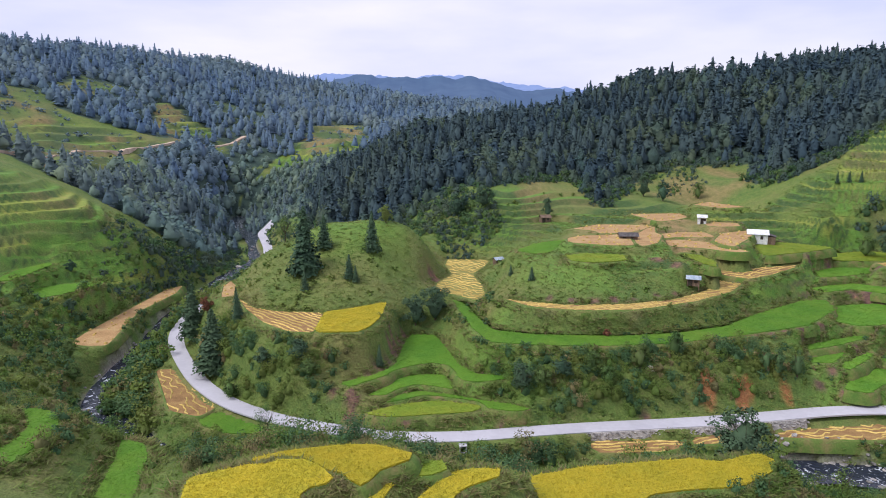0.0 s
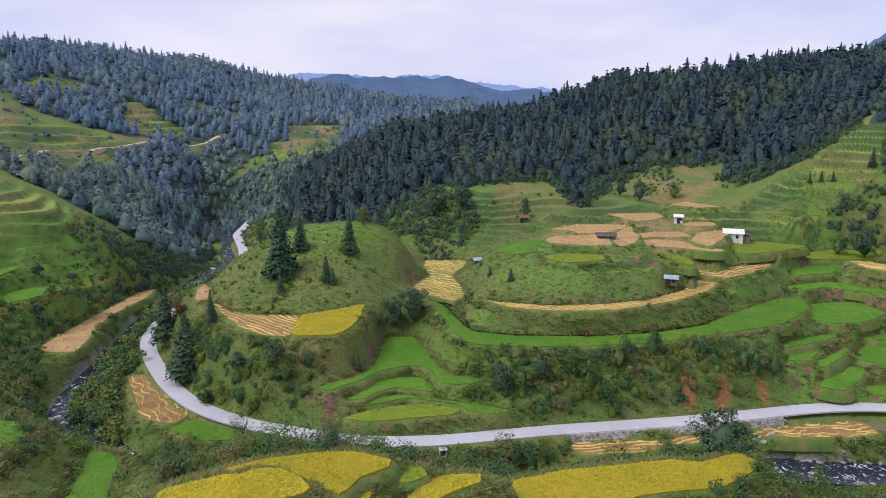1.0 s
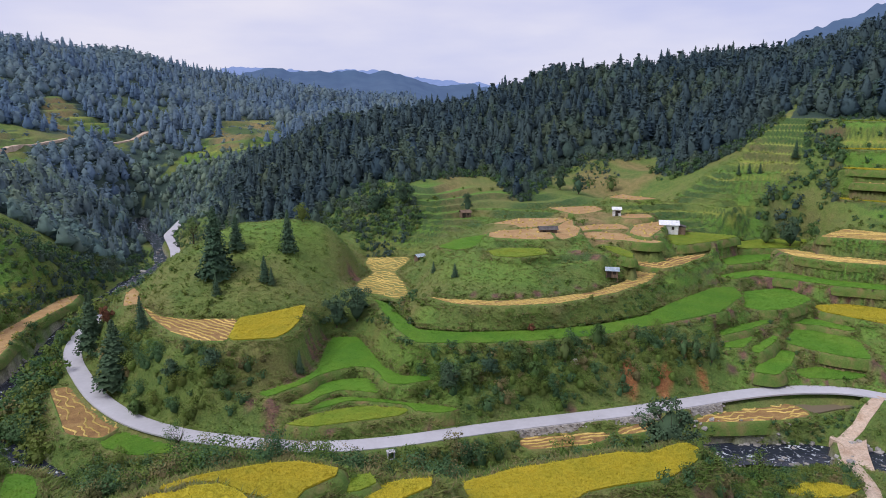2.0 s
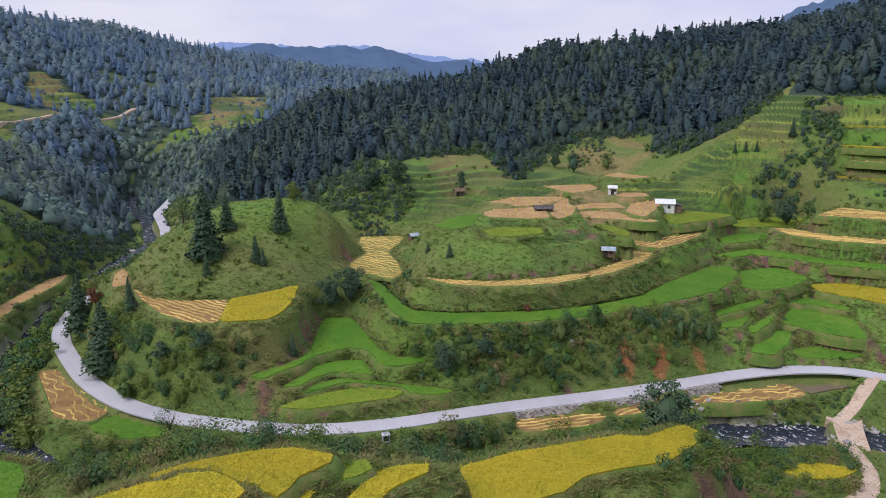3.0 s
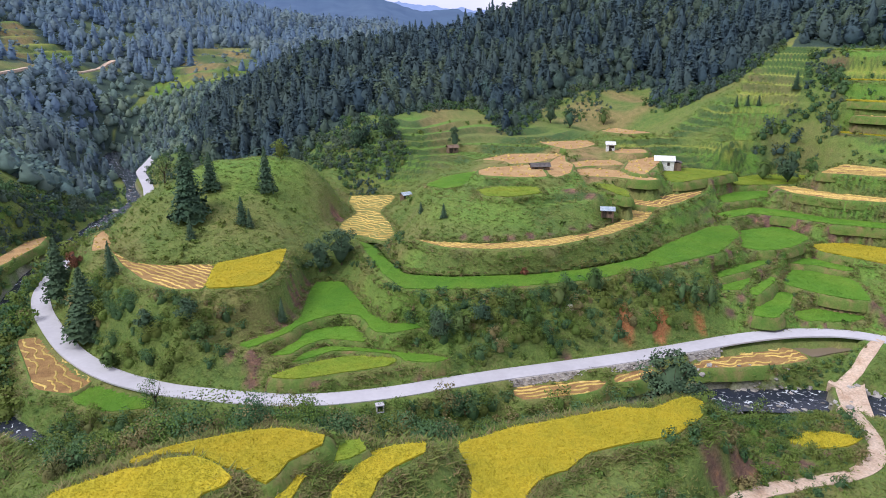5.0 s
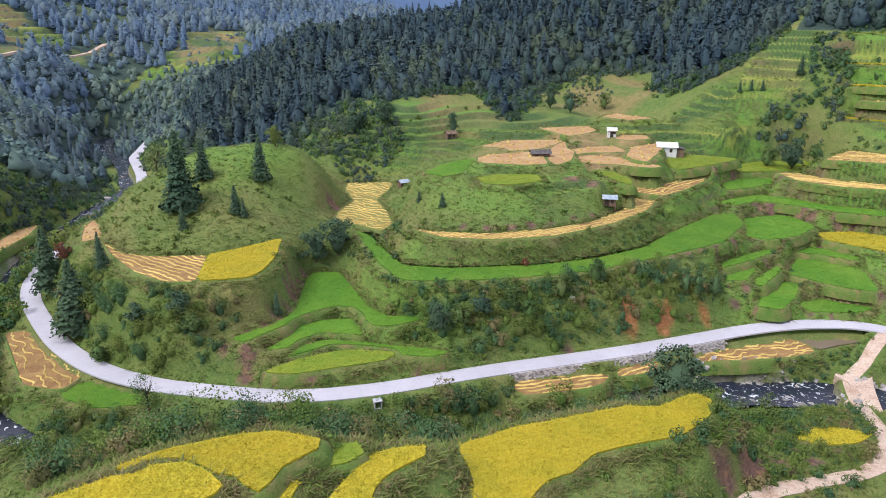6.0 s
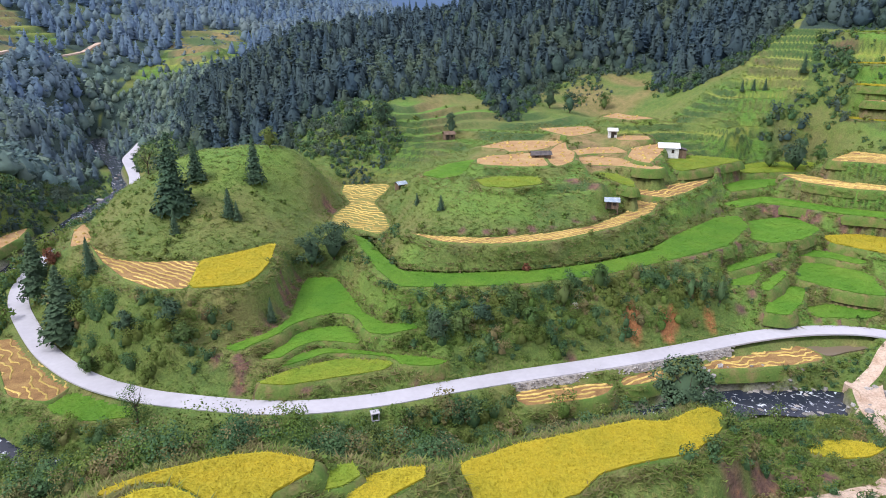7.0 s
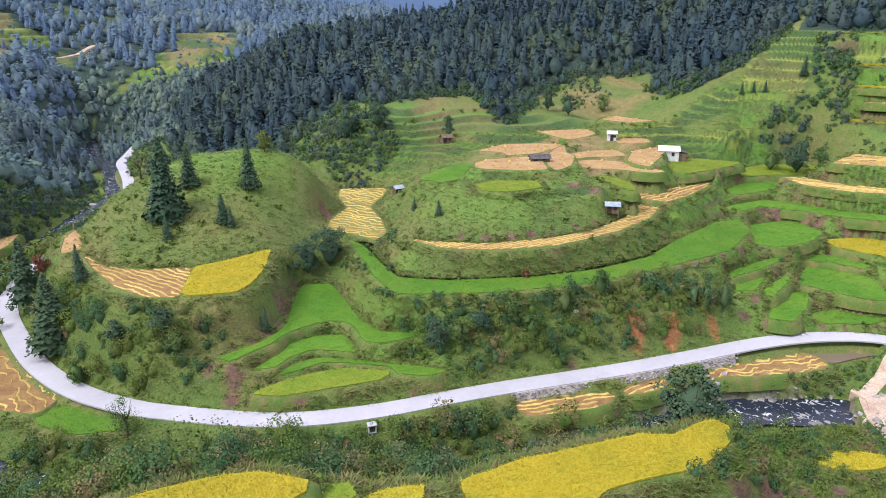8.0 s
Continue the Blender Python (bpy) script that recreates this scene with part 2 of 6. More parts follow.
M_POND = water_material("paddy_water", (0.20, 0.16, 0.11), 0.0)


# ---- plan helpers ----
def spline(points, step, closed=False):
    """Points at even steps on a smooth curve through the given ones."""
    p = np.array(points, float)
    n = len(p)
    idx = range(n if closed else n - 1)
    out = []
    for i in idx:
        if closed:
            a, b, c, d = p[(i - 1) % n], p[i], p[(i + 1) % n], p[(i + 2) % n]
        else:
            a, b, c, d = p[max(i - 1, 0)], p[i], p[i + 1], p[min(i + 2, n - 1)]
        k = max(1, int(np.linalg.norm((c - b)[:2]) / step))
        for u in np.arange(k) / k:
            out.append(0.5 * (2 * b + (c - a) * u + (2 * a - 5 * b + 4 * c - d) * u * u + (3 * b - a - 3 * c + d) * u ** 3))
    if not closed:
        out.append(p[-1])
    return np.array(out)


def inside(poly, x, y):
    res = np.zeros(np.shape(x), bool)
    px, py = poly[:, 0], poly[:, 1]
    j = len(poly) - 1
    for i in range(len(poly)):
        hit = (py[i] > y) != (py[j] > y)
        with np.errstate(divide="ignore", invalid="ignore"):
            res ^= hit & (x < (px[j] - px[i]) * (y - py[i]) / (py[j] - py[i]) + px[i])
        j = i
    return res


def near(line, x, y, closed=False):
    """Distance to a line and the height or value along it (third column)."""
    best, val = np.full(np.shape(x), 1e9), np.zeros(np.shape(x))
    m = len(line)
    for i in range(m if closed else m - 1):
        a, b = line[i], line[(i + 1) % m]
        d = b[:2] - a[:2]
        u = np.clip(((x - a[0]) * d[0] + (y - a[1]) * d[1]) / max(d @ d, 1e-9), 0, 1)
        r = np.hypot(x - a[0] - u * d[0], y - a[1] - u * d[1])
        sel = r < best
        best = np.where(sel, r, best)
        if len(a) > 2:
            val = np.where(sel, a[2] + u * (b[2] - a[2]), val)
    return best, val


def smooth(a, b, x):
    t = np.clip((x - a) / (b - a), 0, 1)
    return t * t * (3 - 2 * t)


def wave(x, y, s, seed=0):
    """Cheap smooth noise on arrays, about -1 to 1."""
    r = np.random.RandomState(seed)
    out = 0
    for k in range(6):
        a, ph = r.uniform(0, 6.283), r.uniform(0, 6.283)
        f = (0.6 + 0.35 * k) / s
        out = out + np.sin((x * math.cos(a) + y * math.sin(a)) * f + ph + 1.3 * np.sin((x * math.sin(a) - y * math.cos(a)) * f * 0.7 + ph * 2))
    return out / 3.5


FIELDS = []


def cornered(outline):
    """The outline with tight corners: each edge keeps its middle straight."""
    out = []
    for k, a in enumerate(outline):
        b = outline[(k + 1) % len(outline)]
        if math.dist(a, b) > 4:
            out += [tuple(a[i] + u * (b[i] - a[i]) for i in (0, 1)) for u in (0.10, 0.90)]
        else:
            out.append(tuple(a))
    return out


def field(crop, level, outline, label, row=None):
    FIELDS.append(dict(crop=crop, z=level, poly=spline(cornered(outline), 1.3, True), label=label, row=row))


# ---- the fields: crop, level in metres, outline in metres ----
field("straw", 11.0, [(-53.7, 160.1), (-46.0, 149.3), (-38.4, 146.1), (-28.0, 144.9), (-27.5, 130.0), (-33.7, 131.0), (-40.5, 137.5), (-47.2, 147.5)], "harvested terrace with rows of cut straw below the knoll", row=(1.25, 0.35))
field("dry", 11.0, [(-57.1, 158.4), (-60.6, 170.6), (-60.5, 176.9), (-55.8, 168.4), (-54.0, 161.0)], "bare dry orange stubble patch beside the knoll")
field("rice", 11.0, [(-27.9, 144.9), (-22.3, 147.6), (-14.1, 153.5), (-14.5, 140.5), (-16.1, 133.7), (-18.4, 130.2), (-27.4, 130.0)], "small golden yellow rice terrace below the knoll")
field("straw", 9.5, [(1.7, 215.2), (16.1, 213.0), (13.4, 202.1), (9.3, 191.9), (11.2, 178.8), (11.7, 167.4), (8.8, 160.8), (4.6, 166.0), (-2.6, 171.8), (-1.7, 180.8), (2.8, 192.2), (0.6, 204.1)], "harvested field of wavy straw rows in the saddle", row=(1.70, 0.95, -0.75))
field("straw", 14.0, [(14.0, 147.2), (20.1, 139.7), (30.6, 136.8), (43.3, 137.3), (59.0, 144.0), (71.8, 153.4), (82.4, 167.0), (75.6, 168.0), (65.7, 154.3), (54.3, 145.7), (42.2, 141.9), (29.1, 141.2), (19.6, 144.1)], "narrow curved harvested terrace ringing the grassy mound", row=(0.90, 0.20))
field("straw", 15.3, [(78.3, 176.7), (87.4, 173.8), (106.1, 185.3), (98.9, 175.0), (87.1, 165.3), (79.6, 161.2), (74.5, 166.0)], "harvested straw strip at the end of the ring terrace", row=(1.50, 0.60))
field("green", 9.0, [(2.6, 163.7), (6.7, 139.4), (10.0, 129.6), (18.3, 128.0), (30.7, 127.0), (48.0, 128.7), (65.7, 134.1), (84.9, 141.5), (98.1, 154.1), (101.4, 163.2), (94.1, 162.0), (76.5, 149.8), (64.7, 140.3), (51.9, 135.4), (38.5, 133.4), (20.5, 134.4), (11.3, 137.6), (8.4, 147.0), (5.9, 158.4)], "long bright green rice terrace curving round the mound")
field("green", 3.2, [(-20.4, 121.0), (-19.1, 122.4), (-14.3, 125.4), (-11.6, 128.9), (-10.0, 132.8), (-9.7, 138.8), (-8.9, 146.9), (-7.8, 151.5), (-2.2, 151.4), (0.0, 144.5), (1.9, 136.9), (3.4, 131.4), (7.0, 125.9), (12.4, 125.3), (13.1, 123.6), (7.7, 121.9), (4.1, 122.4), (2.5, 128.0), (1.7, 130.9), (-2.7, 132.8), (-7.2, 130.6), (-10.3, 128.1), (-12.2, 125.0), (-16.0, 121.7), (-18.7, 119.5)], "deep green rice paddy in the gully with long curved arms")
field("green", 1.4, [(-14.5, 119.6), (-12.4, 122.6), (-11.0, 126.2), (-8.4, 128.8), (-5.1, 130.2), (0.1, 129.8), (1.2, 127.4), (2.4, 124.0), (1.8, 122.6), (-1.3, 123.8), (-5.0, 124.9), (-8.2, 123.6), (-11.5, 119.5)], "stepped green rice paddy curving across the gully")
field("green", 0.5, [(-11.4, 117.6), (-9.1, 121.4), (-5.0, 123.4), (2.4, 121.4), (7.0, 119.2), (13.4, 116.9), (16.6, 115.0), (13.9, 113.9), (8.6, 115.6), (7.9, 118.0), (1.2, 120.6), (-3.9, 121.6), (-7.9, 119.4)], "narrow dark green strip between the gully paddies")
field("lime", 0.0, [(-14.9, 113.9), (-9.3, 117.7), (-1.2, 119.9), (7.6, 117.4), (6.9, 115.2), (-3.2, 113.5), (-10.0, 112.5)], "yellow-green ripening rice paddy above the road")
field("green", -3.2, [(-49.1, 119.4), (-43.8, 121.6), (-35.5, 117.7), (-34.5, 112.4), (-40.7, 112.1), (-47.5, 116.2)], "small green paddy just below the road bend")
field("straw", -2.6, [(-68.4, 143.4), (-62.4, 143.9), (-56.3, 134.9), (-46.4, 123.4), (-48.6, 118.2), (-55.6, 120.9), (-61.3, 130.9)], "brown harvested field with pale straw rows beside the road bend", row=(1.60, 0.70))
field("straw", -3.6, [(27.7, 110.6), (34.7, 110.8), (41.4, 110.7), (45.1, 109.9), (42.7, 107.1), (36.6, 105.8), (28.4, 105.8), (27.1, 107.5)], "narrow harvested strip below the road wall", row=(1.10, 0.30))
field("straw", -3.6, [(47.2, 111.5), (51.1, 112.6), (56.0, 113.3), (55.0, 110.5), (50.4, 109.1), (46.5, 109.1)], "short harvested strip below the road wall", row=(1.10, 0.30))
field("straw", -4.0, [(64.7, 115.3), (74.8, 118.0), (85.6, 119.0), (88.4, 116.4), (88.8, 112.8), (82.6, 111.3), (73.1, 111.6), (64.3, 112.5)], "harvested field with winding straw rows by the road", row=(1.30, 0.95))
field("green", 2.2, [(99.3, 136.7), (108.1, 145.6), (115.0, 144.5), (117.1, 135.9), (111.1, 124.1), (106.3, 126.5), (102.6, 130.6)], "broad green rice terrace above the road")
field("green", -1.0, [(93.8, 127.4), (101.8, 128.8), (108.3, 126.5), (109.6, 123.1), (103.9, 121.2), (94.9, 123.5)], "low green rice terrace beside the road")
field("green", 0.8, [(83.0, 123.9), (88.1, 129.5), (97.0, 135.1), (100.2, 134.6), (93.8, 127.0), (86.8, 121.8)], "small green rice terrace on the stepped slope")
field("rice", 5.7, [(118.2, 153.4), (129.2, 152.8), (137.7, 144.0), (127.7, 133.5), (122.2, 140.8), (117.2, 148.1)], "golden yellow rice strip on the terraced slope")
field("green", 7.4, [(105.0, 163.2), (118.4, 165.3), (118.3, 153.9), (108.8, 147.7), (99.7, 145.8), (95.5, 149.8)], "green rice terrace above a dark earth bank")
field("green", 10.4, [(101.4, 170.3), (116.6, 176.2), (123.2, 170.2), (128.7, 161.5), (143.7, 151.4), (139.5, 147.0), (125.9, 155.9), (118.8, 164.3), (112.4, 169.9), (103.1, 166.1)], "long thin green rice terrace on the slope")
field("green", 12.5, [(108.9, 181.7), (126.3, 194.1), (133.5, 193.0), (127.1, 181.2), (117.0, 177.3), (106.3, 174.5)], "upper green rice terrace under a red earth bank")
field("straw", 15.4, [(126.0, 181.7), (131.3, 180.0), (137.1, 168.6), (150.0, 159.3), (146.0, 155.1), (131.7, 162.1), (124.9, 171.3)], "long thin harvested terrace on the slope")
field("straw", 20.5, [(134.2, 174.1), (152.4, 186.0), (161.6, 172.6), (152.0, 162.6), (141.1, 170.3)], "harvested terrace high on the slope")
field("lime", 18.3, [(95.3, 195.2), (107.9, 197.3), (118.1, 188.7), (104.5, 181.5), (91.2, 176.7)], "yellow-green rice terrace below the white house")
field("dry", 21.6, [(41.9, 205.1), (48.3, 211.0), (53.1, 215.1), (64.6, 214.5), (70.6, 211.1), (66.7, 203.5), (57.4, 197.3), (48.9, 195.5), (48.5, 200.8)], "dry harvested field behind the mound")
field("dry", 22.7, [(36.0, 181.5), (40.4, 185.4), (46.5, 186.4), (56.1, 188.8), (53.9, 180.6), (52.0, 169.7), (45.7, 169.1), (34.7, 174.0)], "dry harvested field behind the mound")
field("dry", 22.4, [(56.6, 186.6), (64.9, 201.0), (69.0, 205.0), (65.3, 193.3), (65.7, 188.1), (60.2, 175.1), (54.3, 169.3), (53.5, 172.7)], "dry harvested field between grassy banks")
field("dry", 21.1, [(67.6, 197.7), (75.5, 201.9), (83.9, 201.7), (83.9, 192.0), (77.5, 191.0), (71.6, 191.9), (65.9, 189.8)], "dry harvested field between grassy banks")
field("dry", 20.6, [(66.2, 189.7), (72.9, 190.6), (79.7, 185.7), (84.2, 171.8), (80.8, 169.9), (73.7, 175.9), (66.6, 178.7), (63.7, 182.7)], "narrow dry terrace with scattered straw")
field("dry", 21.4, [(79.4, 184.0), (87.9, 198.1), (96.7, 202.4), (98.8, 199.8), (91.8, 188.0), (81.4, 174.7), (79.4, 177.6)], "dry harvested field beside the white farm building")
field("dry", 23.3, [(67.6, 228.0), (74.5, 229.9), (86.6, 231.2), (85.7, 220.8), (80.3, 214.7), (72.4, 209.4), (70.0, 216.3)], "dry harvested field at the foot of the woods")
field("dry", 22.8, [(86.5, 208.1), (91.4, 212.5), (98.3, 210.1), (96.0, 202.9), (88.5, 201.7), (85.4, 203.4)], "narrow dry terrace below the small house")
field("dry", 22.0, [(97.5, 244.4), (104.2, 252.1), (108.7, 246.1), (113.9, 235.3), (104.5, 232.0), (100.9, 238.9)], "narrow dry terrace beside the small house")
field("dry", 26.7, [(90.4, 229.3), (100.4, 238.6), (101.2, 232.9), (106.7, 221.7), (95.8, 218.6), (93.0, 223.9)], "narrow pale dry terrace above the small house")
field("lime", 20.8, [(32.3, 163.7), (37.7, 167.1), (47.6, 164.9), (46.5, 158.1), (38.4, 155.5), (32.7, 157.7)], "yellow-green plot on top of the grassy mound")
field("green", 19.2, [(21.2, 180.6), (30.3, 192.7), (39.9, 197.8), (42.1, 190.9), (34.4, 179.4), (25.7, 174.6)], "light green field behind the grassy mound")
field("lime", 19.6, [(65.8, 172.5), (69.8, 171.1), (70.9, 162.8), (68.6, 155.7), (66.9, 159.9)], "yellowish weedy plot beside the field hut")
field("green", 5.1, [(82.8, 138.3), (90.9, 141.9), (102.4, 146.9), (101.2, 144.7), (91.0, 139.0), (82.2, 135.7)], "narrow green strip below the long terrace")
field("green", 3.6, [(84.2, 137.8), (92.5, 139.9), (91.5, 137.9), (84.7, 131.3), (80.5, 132.0)], "small square green plot between earth banks")
field("green", 3.0, [(85.8, 131.0), (97.9, 139.4), (98.0, 137.7), (87.4, 129.2)], "small slanting green plot between earth banks")
field("green", 3.6, [(107.4, 151.3), (117.3, 147.4), (120.0, 140.2), (117.6, 138.3), (113.0, 144.1), (105.6, 147.4)], "curved green strip above the broad rice terrace")
field("lime", 14.4, [(112.0, 195.1), (125.1, 198.8), (135.5, 202.3), (150.4, 200.0), (149.0, 192.2), (137.1, 187.6), (118.6, 188.6)], "pale green terrace beside the white farm building")
field("rice", 13.6, [(-23.6, 72.2), (-20.2, 74.1), (-16.3, 75.1), (-12.8, 75.8), (-8.6, 75.8), (-3.9, 73.7), (-4.2, 72.1), (-5.9, 70.9), (-7.5, 69.7), (-8.5, 67.5), (-9.4, 66.4), (-10.6, 67.4), (-11.9, 69.0), (-13.7, 69.7), (-15.6, 71.5), (-18.2, 72.8), (-21.0, 72.8), (-22.8, 71.5)], "ripe golden rice terrace curving over the near hilltop")
field("rice", 14.0, [(-28.9, 67.5), (-25.2, 69.2), (-23.4, 70.2), (-21.3, 70.3), (-19.5, 71.4), (-17.0, 71.4), (-14.1, 69.2), (-12.7, 67.2), (-13.3, 66.1), (-15.0, 65.3), (-15.8, 64.4), (-15.2, 59.3), (-28.1, 61.3), (-29.3, 66.6)], "large ripe golden rice terrace on the near hillside")
field("rice", 12.1, [(-8.7, 65.7), (-7.5, 68.3), (-6.5, 70.2), (-6.0, 68.7), (-6.6, 66.9), (-7.3, 65.1)], "slim strip of ripe rice between brown banks")
field("rice", 11.2, [(-3.2, 67.1), (-1.5, 69.7), (0.8, 72.9), (3.7, 74.1), (7.3, 73.9), (6.8, 72.3), (3.4, 70.4), (1.5, 68.3), (0.1, 64.9), (-3.2, 65.4)], "narrow ripe rice terrace between brown banks")
field("lime", 12.0, [(-3.6, 74.0), (-0.1, 74.8), (0.5, 72.8), (-1.4, 71.5), (-3.8, 71.2)], "small yellow-green rice plot beside the ripe terrace")
field("rice", 7.6, [(11.9, 78.4), (14.7, 79.2), (18.8, 80.8), (23.5, 81.4), (28.4, 82.2), (35.2, 83.2), (38.8, 82.2), (42.9, 83.9), (45.7, 84.4), (46.8, 82.9), (45.4, 80.2), (42.5, 78.0), (38.7, 76.0), (31.6, 75.3), (26.9, 74.3), (23.4, 71.6), (20.1, 70.6), (17.4, 68.1), (14.5, 64.2), (11.0, 64.7), (12.2, 71.8), (12.1, 75.0)], "long ripe golden rice terrace above the river")
field("rice", -3.0, [(65.3, 87.9), (71.3, 88.2), (76.4, 85.7), (72.8, 84.0), (67.4, 84.4), (64.5, 86.2)], "small ripe rice plot inside the bend of the dirt track")
field("dry", 0.2, [(-94.8, 153.4), (-95.4, 162.4), (-94.8, 180.7), (-93.7, 207.3), (-90.2, 215.1), (-88.3, 203.6), (-90.5, 182.5), (-87.8, 169.8), (-84.3, 152.5), (-89.8, 152.2)], "long bare brown strip beside the river")
field("green", 9.5, [(-114.4, 171.4), (-109.5, 177.9), (-98.3, 181.3), (-103.2, 167.1), (-107.9, 162.5)], "bright green rice strip on the hillside")
field("lime", 54.2, [(176.0, 226.0), (186.0, 215.0), (196.0, 205.0), (199.0, 208.0), (189.0, 219.0), (178.0, 229.0)], "pale green rice strip high on the eastern slope")
field("rice", 44.5, [(168.0, 213.0), (180.0, 199.0), (188.0, 190.0), (192.0, 193.0), (183.0, 204.0), (171.0, 216.0)], "yellow rice strip on the steep eastern slope")
field("rice", 38.2, [(164.0, 203.0), (171.0, 193.0), (180.0, 182.0), (184.0, 185.0), (175.0, 197.0), (167.0, 206.0)], "yellow rice strip on the steep eastern slope")
field("dry", 34.0, [(163.0, 197.0), (169.0, 190.5), (178.0, 179.5), (180.5, 182.0), (171.5, 193.0), (165.0, 199.5)], "thin pale stubble strip on the steep eastern slope")
field("rice", 28.4, [(159.5, 199.0), (163.0, 194.0), (167.0, 187.0), (175.0, 177.0), (179.0, 180.0), (170.0, 190.5), (164.5, 198.0), (161.0, 200.5)], "yellow rice strip above the harvested eastern terrace")
field("green", 14.0, [(-119.0, 164.1), (-121.0, 176.4), (-118.5, 186.7), (-115.9, 185.6), (-115.4, 176.4), (-114.9, 164.1)], "narrow green strip on the western hillside")
field("green", 14.0, [(-61.1, 85.9), (-56.8, 85.5), (-53.6, 83.0), (-52.2, 79.6), (-51.7, 76.0), (-52.1, 72.7), (-52.7, 69.5), (-55.6, 71.7), (-55.7, 73.8), (-55.6, 77.5), (-56.4, 80.7), (-58.6, 83.7)], "bright green curved rice terrace on the near slope")
field("green", 9.0, [(-46.9, 86.0), (-43.8, 85.5), (-41.0, 81.5), (-39.9, 77.1), (-37.9, 70.6), (-42.7, 70.6), (-44.0, 75.7), (-45.1, 80.7)], "steep-sided green paddy among the shrubs")

# ---- road, track and river lines: x, y, z ----
ROAD = spline([(-92, 345, 4.5), (-89.8, 323.5, 4), (-87.8, 305, 3.6), (-82.6, 290, 3.2), (-75, 268, 2.6), (-70, 245, 1.8), (-71, 215, 0.6), (-74.5, 192, -0.4), (-75, 180, -0.9), (-73.1, 168, -1.2), (-69.3, 158, -1.5),
               (-63.6, 148, -1.7), (-55.8, 136.2, -1.9), (-48.5, 127.7, -2), (-42.4, 122.3, -2), (-37, 118.8, -2), (-31.6, 115.9, -2), (-23.5, 112.9, -2)], 1.5)
ROAD = np.vstack([ROAD, spline([(-23.5, 112.9, -2), (-17.6, 111, -2), (-10.9, 109.4, -2), (-3.3, 108.8, -2), (6.4, 109.4, -2), (16.6, 111.1, -2), (27.3, 112.6, -2), (38.5, 113.8, -2), (50.4, 115.2, -2),
                                (63.1, 117.2, -2), (76.8, 119.6, -2), (86.2, 120.4, -2), (93.8, 120, -2), (101.6, 118.3, -2.1), (109, 113.5, -2.3), (118, 106, -2.6), (130, 99, -3), (160, 92, -3.5)], 1.5)[1:]])
TRACK = spline([(105.5, 115, -2.2), (99.5, 111, -2.9), (95, 108.3, -5), (90.5, 105.5, -6.5), (86, 99, -6.2), (80.8, 88.9, -4.5), (74.3, 80.9, -3), (66.7, 77, -2), (56.8, 75.2, -1), (47.8, 73, 0), (41, 68, 1), (36, 60, 2)], 1.5)
RIVER = spline([(-125, 390, 0), (-116, 350, -0.6), (-96, 318, -1.2), (-84, 285, -1.7), (-79, 268, -2.0), (-80, 252, -2.4), (-85, 232, -3.2), (-86, 200, -4.4), (-83, 174, -5), (-81.5, 158, -5.4), (-80, 143, -5.8), (-77, 132, -6.1), (-68, 122, -6.4),
                (-55, 110, -6.7), (-40, 102, -6.9), (-20, 97, -7.1), (0, 96, -7.3), (25, 99, -7.6), (48, 104, -7.8)], 2.0)
RIVER = np.vstack([RIVER, spline([(48, 104, -7.8), (60, 107.5, -8), (70, 108, -8), (82, 105, -8.1), (90, 102, -8.1), (100, 98, -8.2), (125, 84, -8.4), (170, 70, -9)], 2.0)[1:]])
RIVER_HALF = 3.0
POND = spline([(86.8, 118.7), (94.8, 118.6), (102.0, 116.8), (101.2, 115.6), (94.8, 114.7), (90.2, 114.0), (89, 116.4)], 1.3, True)

# ---- shape of the hills: x, y, z ----
KNOLL = [(-22, 186, 27), (-33, 187, 26), (-11, 188, 25.5), (-3.5, 188, 17.8), (-1, 182, 12.5), (-46, 190, 21), (-54, 184, 17), (-57, 168, 13), (-30, 165, 19), (-18, 168, 18.5), (-42, 160, 15), (-25, 212, 16), (-48, 212, 9), (-5, 208, 15), (-62, 200, 4), (-64, 178, 4)]
MOUND = [(22, 163, 20.3), (40, 165, 21), (60, 162, 20.7), (62.5, 154.5, 20.7), (49, 151.5, 17.4), (34.5, 150.3, 17.4), (24.5, 155.5, 17.4), (40, 178, 20.2), (58, 176, 20.6), (70, 165, 19.4), (17, 182, 14.4), (14, 158, 13), (11, 150, 11)]
GULLY = [(-3, 157, 5.5), (6, 153, 6), (-12, 140, 5), (-22, 126, 6), (-30, 120, 3), (12, 120, 3), (40, 118, 1.5), (60, 121, 2), (70, 124, 3), (-45, 130, 4), (-62, 152, 2.5), (-55, 147, 6)]
BACK = [(10, 225, 17.5), (20, 232, 24), (37, 231, 21.2), (23, 243, 29), (50, 245, 25), (83, 245, 25.5), (119, 256, 31), (0, 245, 22), (-25, 240, 12), (-45, 250, 6), (-10, 225, 14), (5, 205, 15), (100, 235, 26), (12, 258, 30), (59, 258, 29), (110, 270, 31), (139, 278, 34)]
WOODS = [(-57, 300, 16), (-41, 330, 34), (-13, 350, 51), (40, 370, 57), (66, 370, 62), (114, 370, 77), (162, 370, 82), (210, 370, 85), (240, 330, 82), (-75, 330, 8), (-60, 380, 25), (0, 300, 36), (60, 310, 44), (110, 320, 52), (160, 320, 58), (60, 440, 50), (200, 450, 70), (-40, 430, 30), (90, 285, 33)]
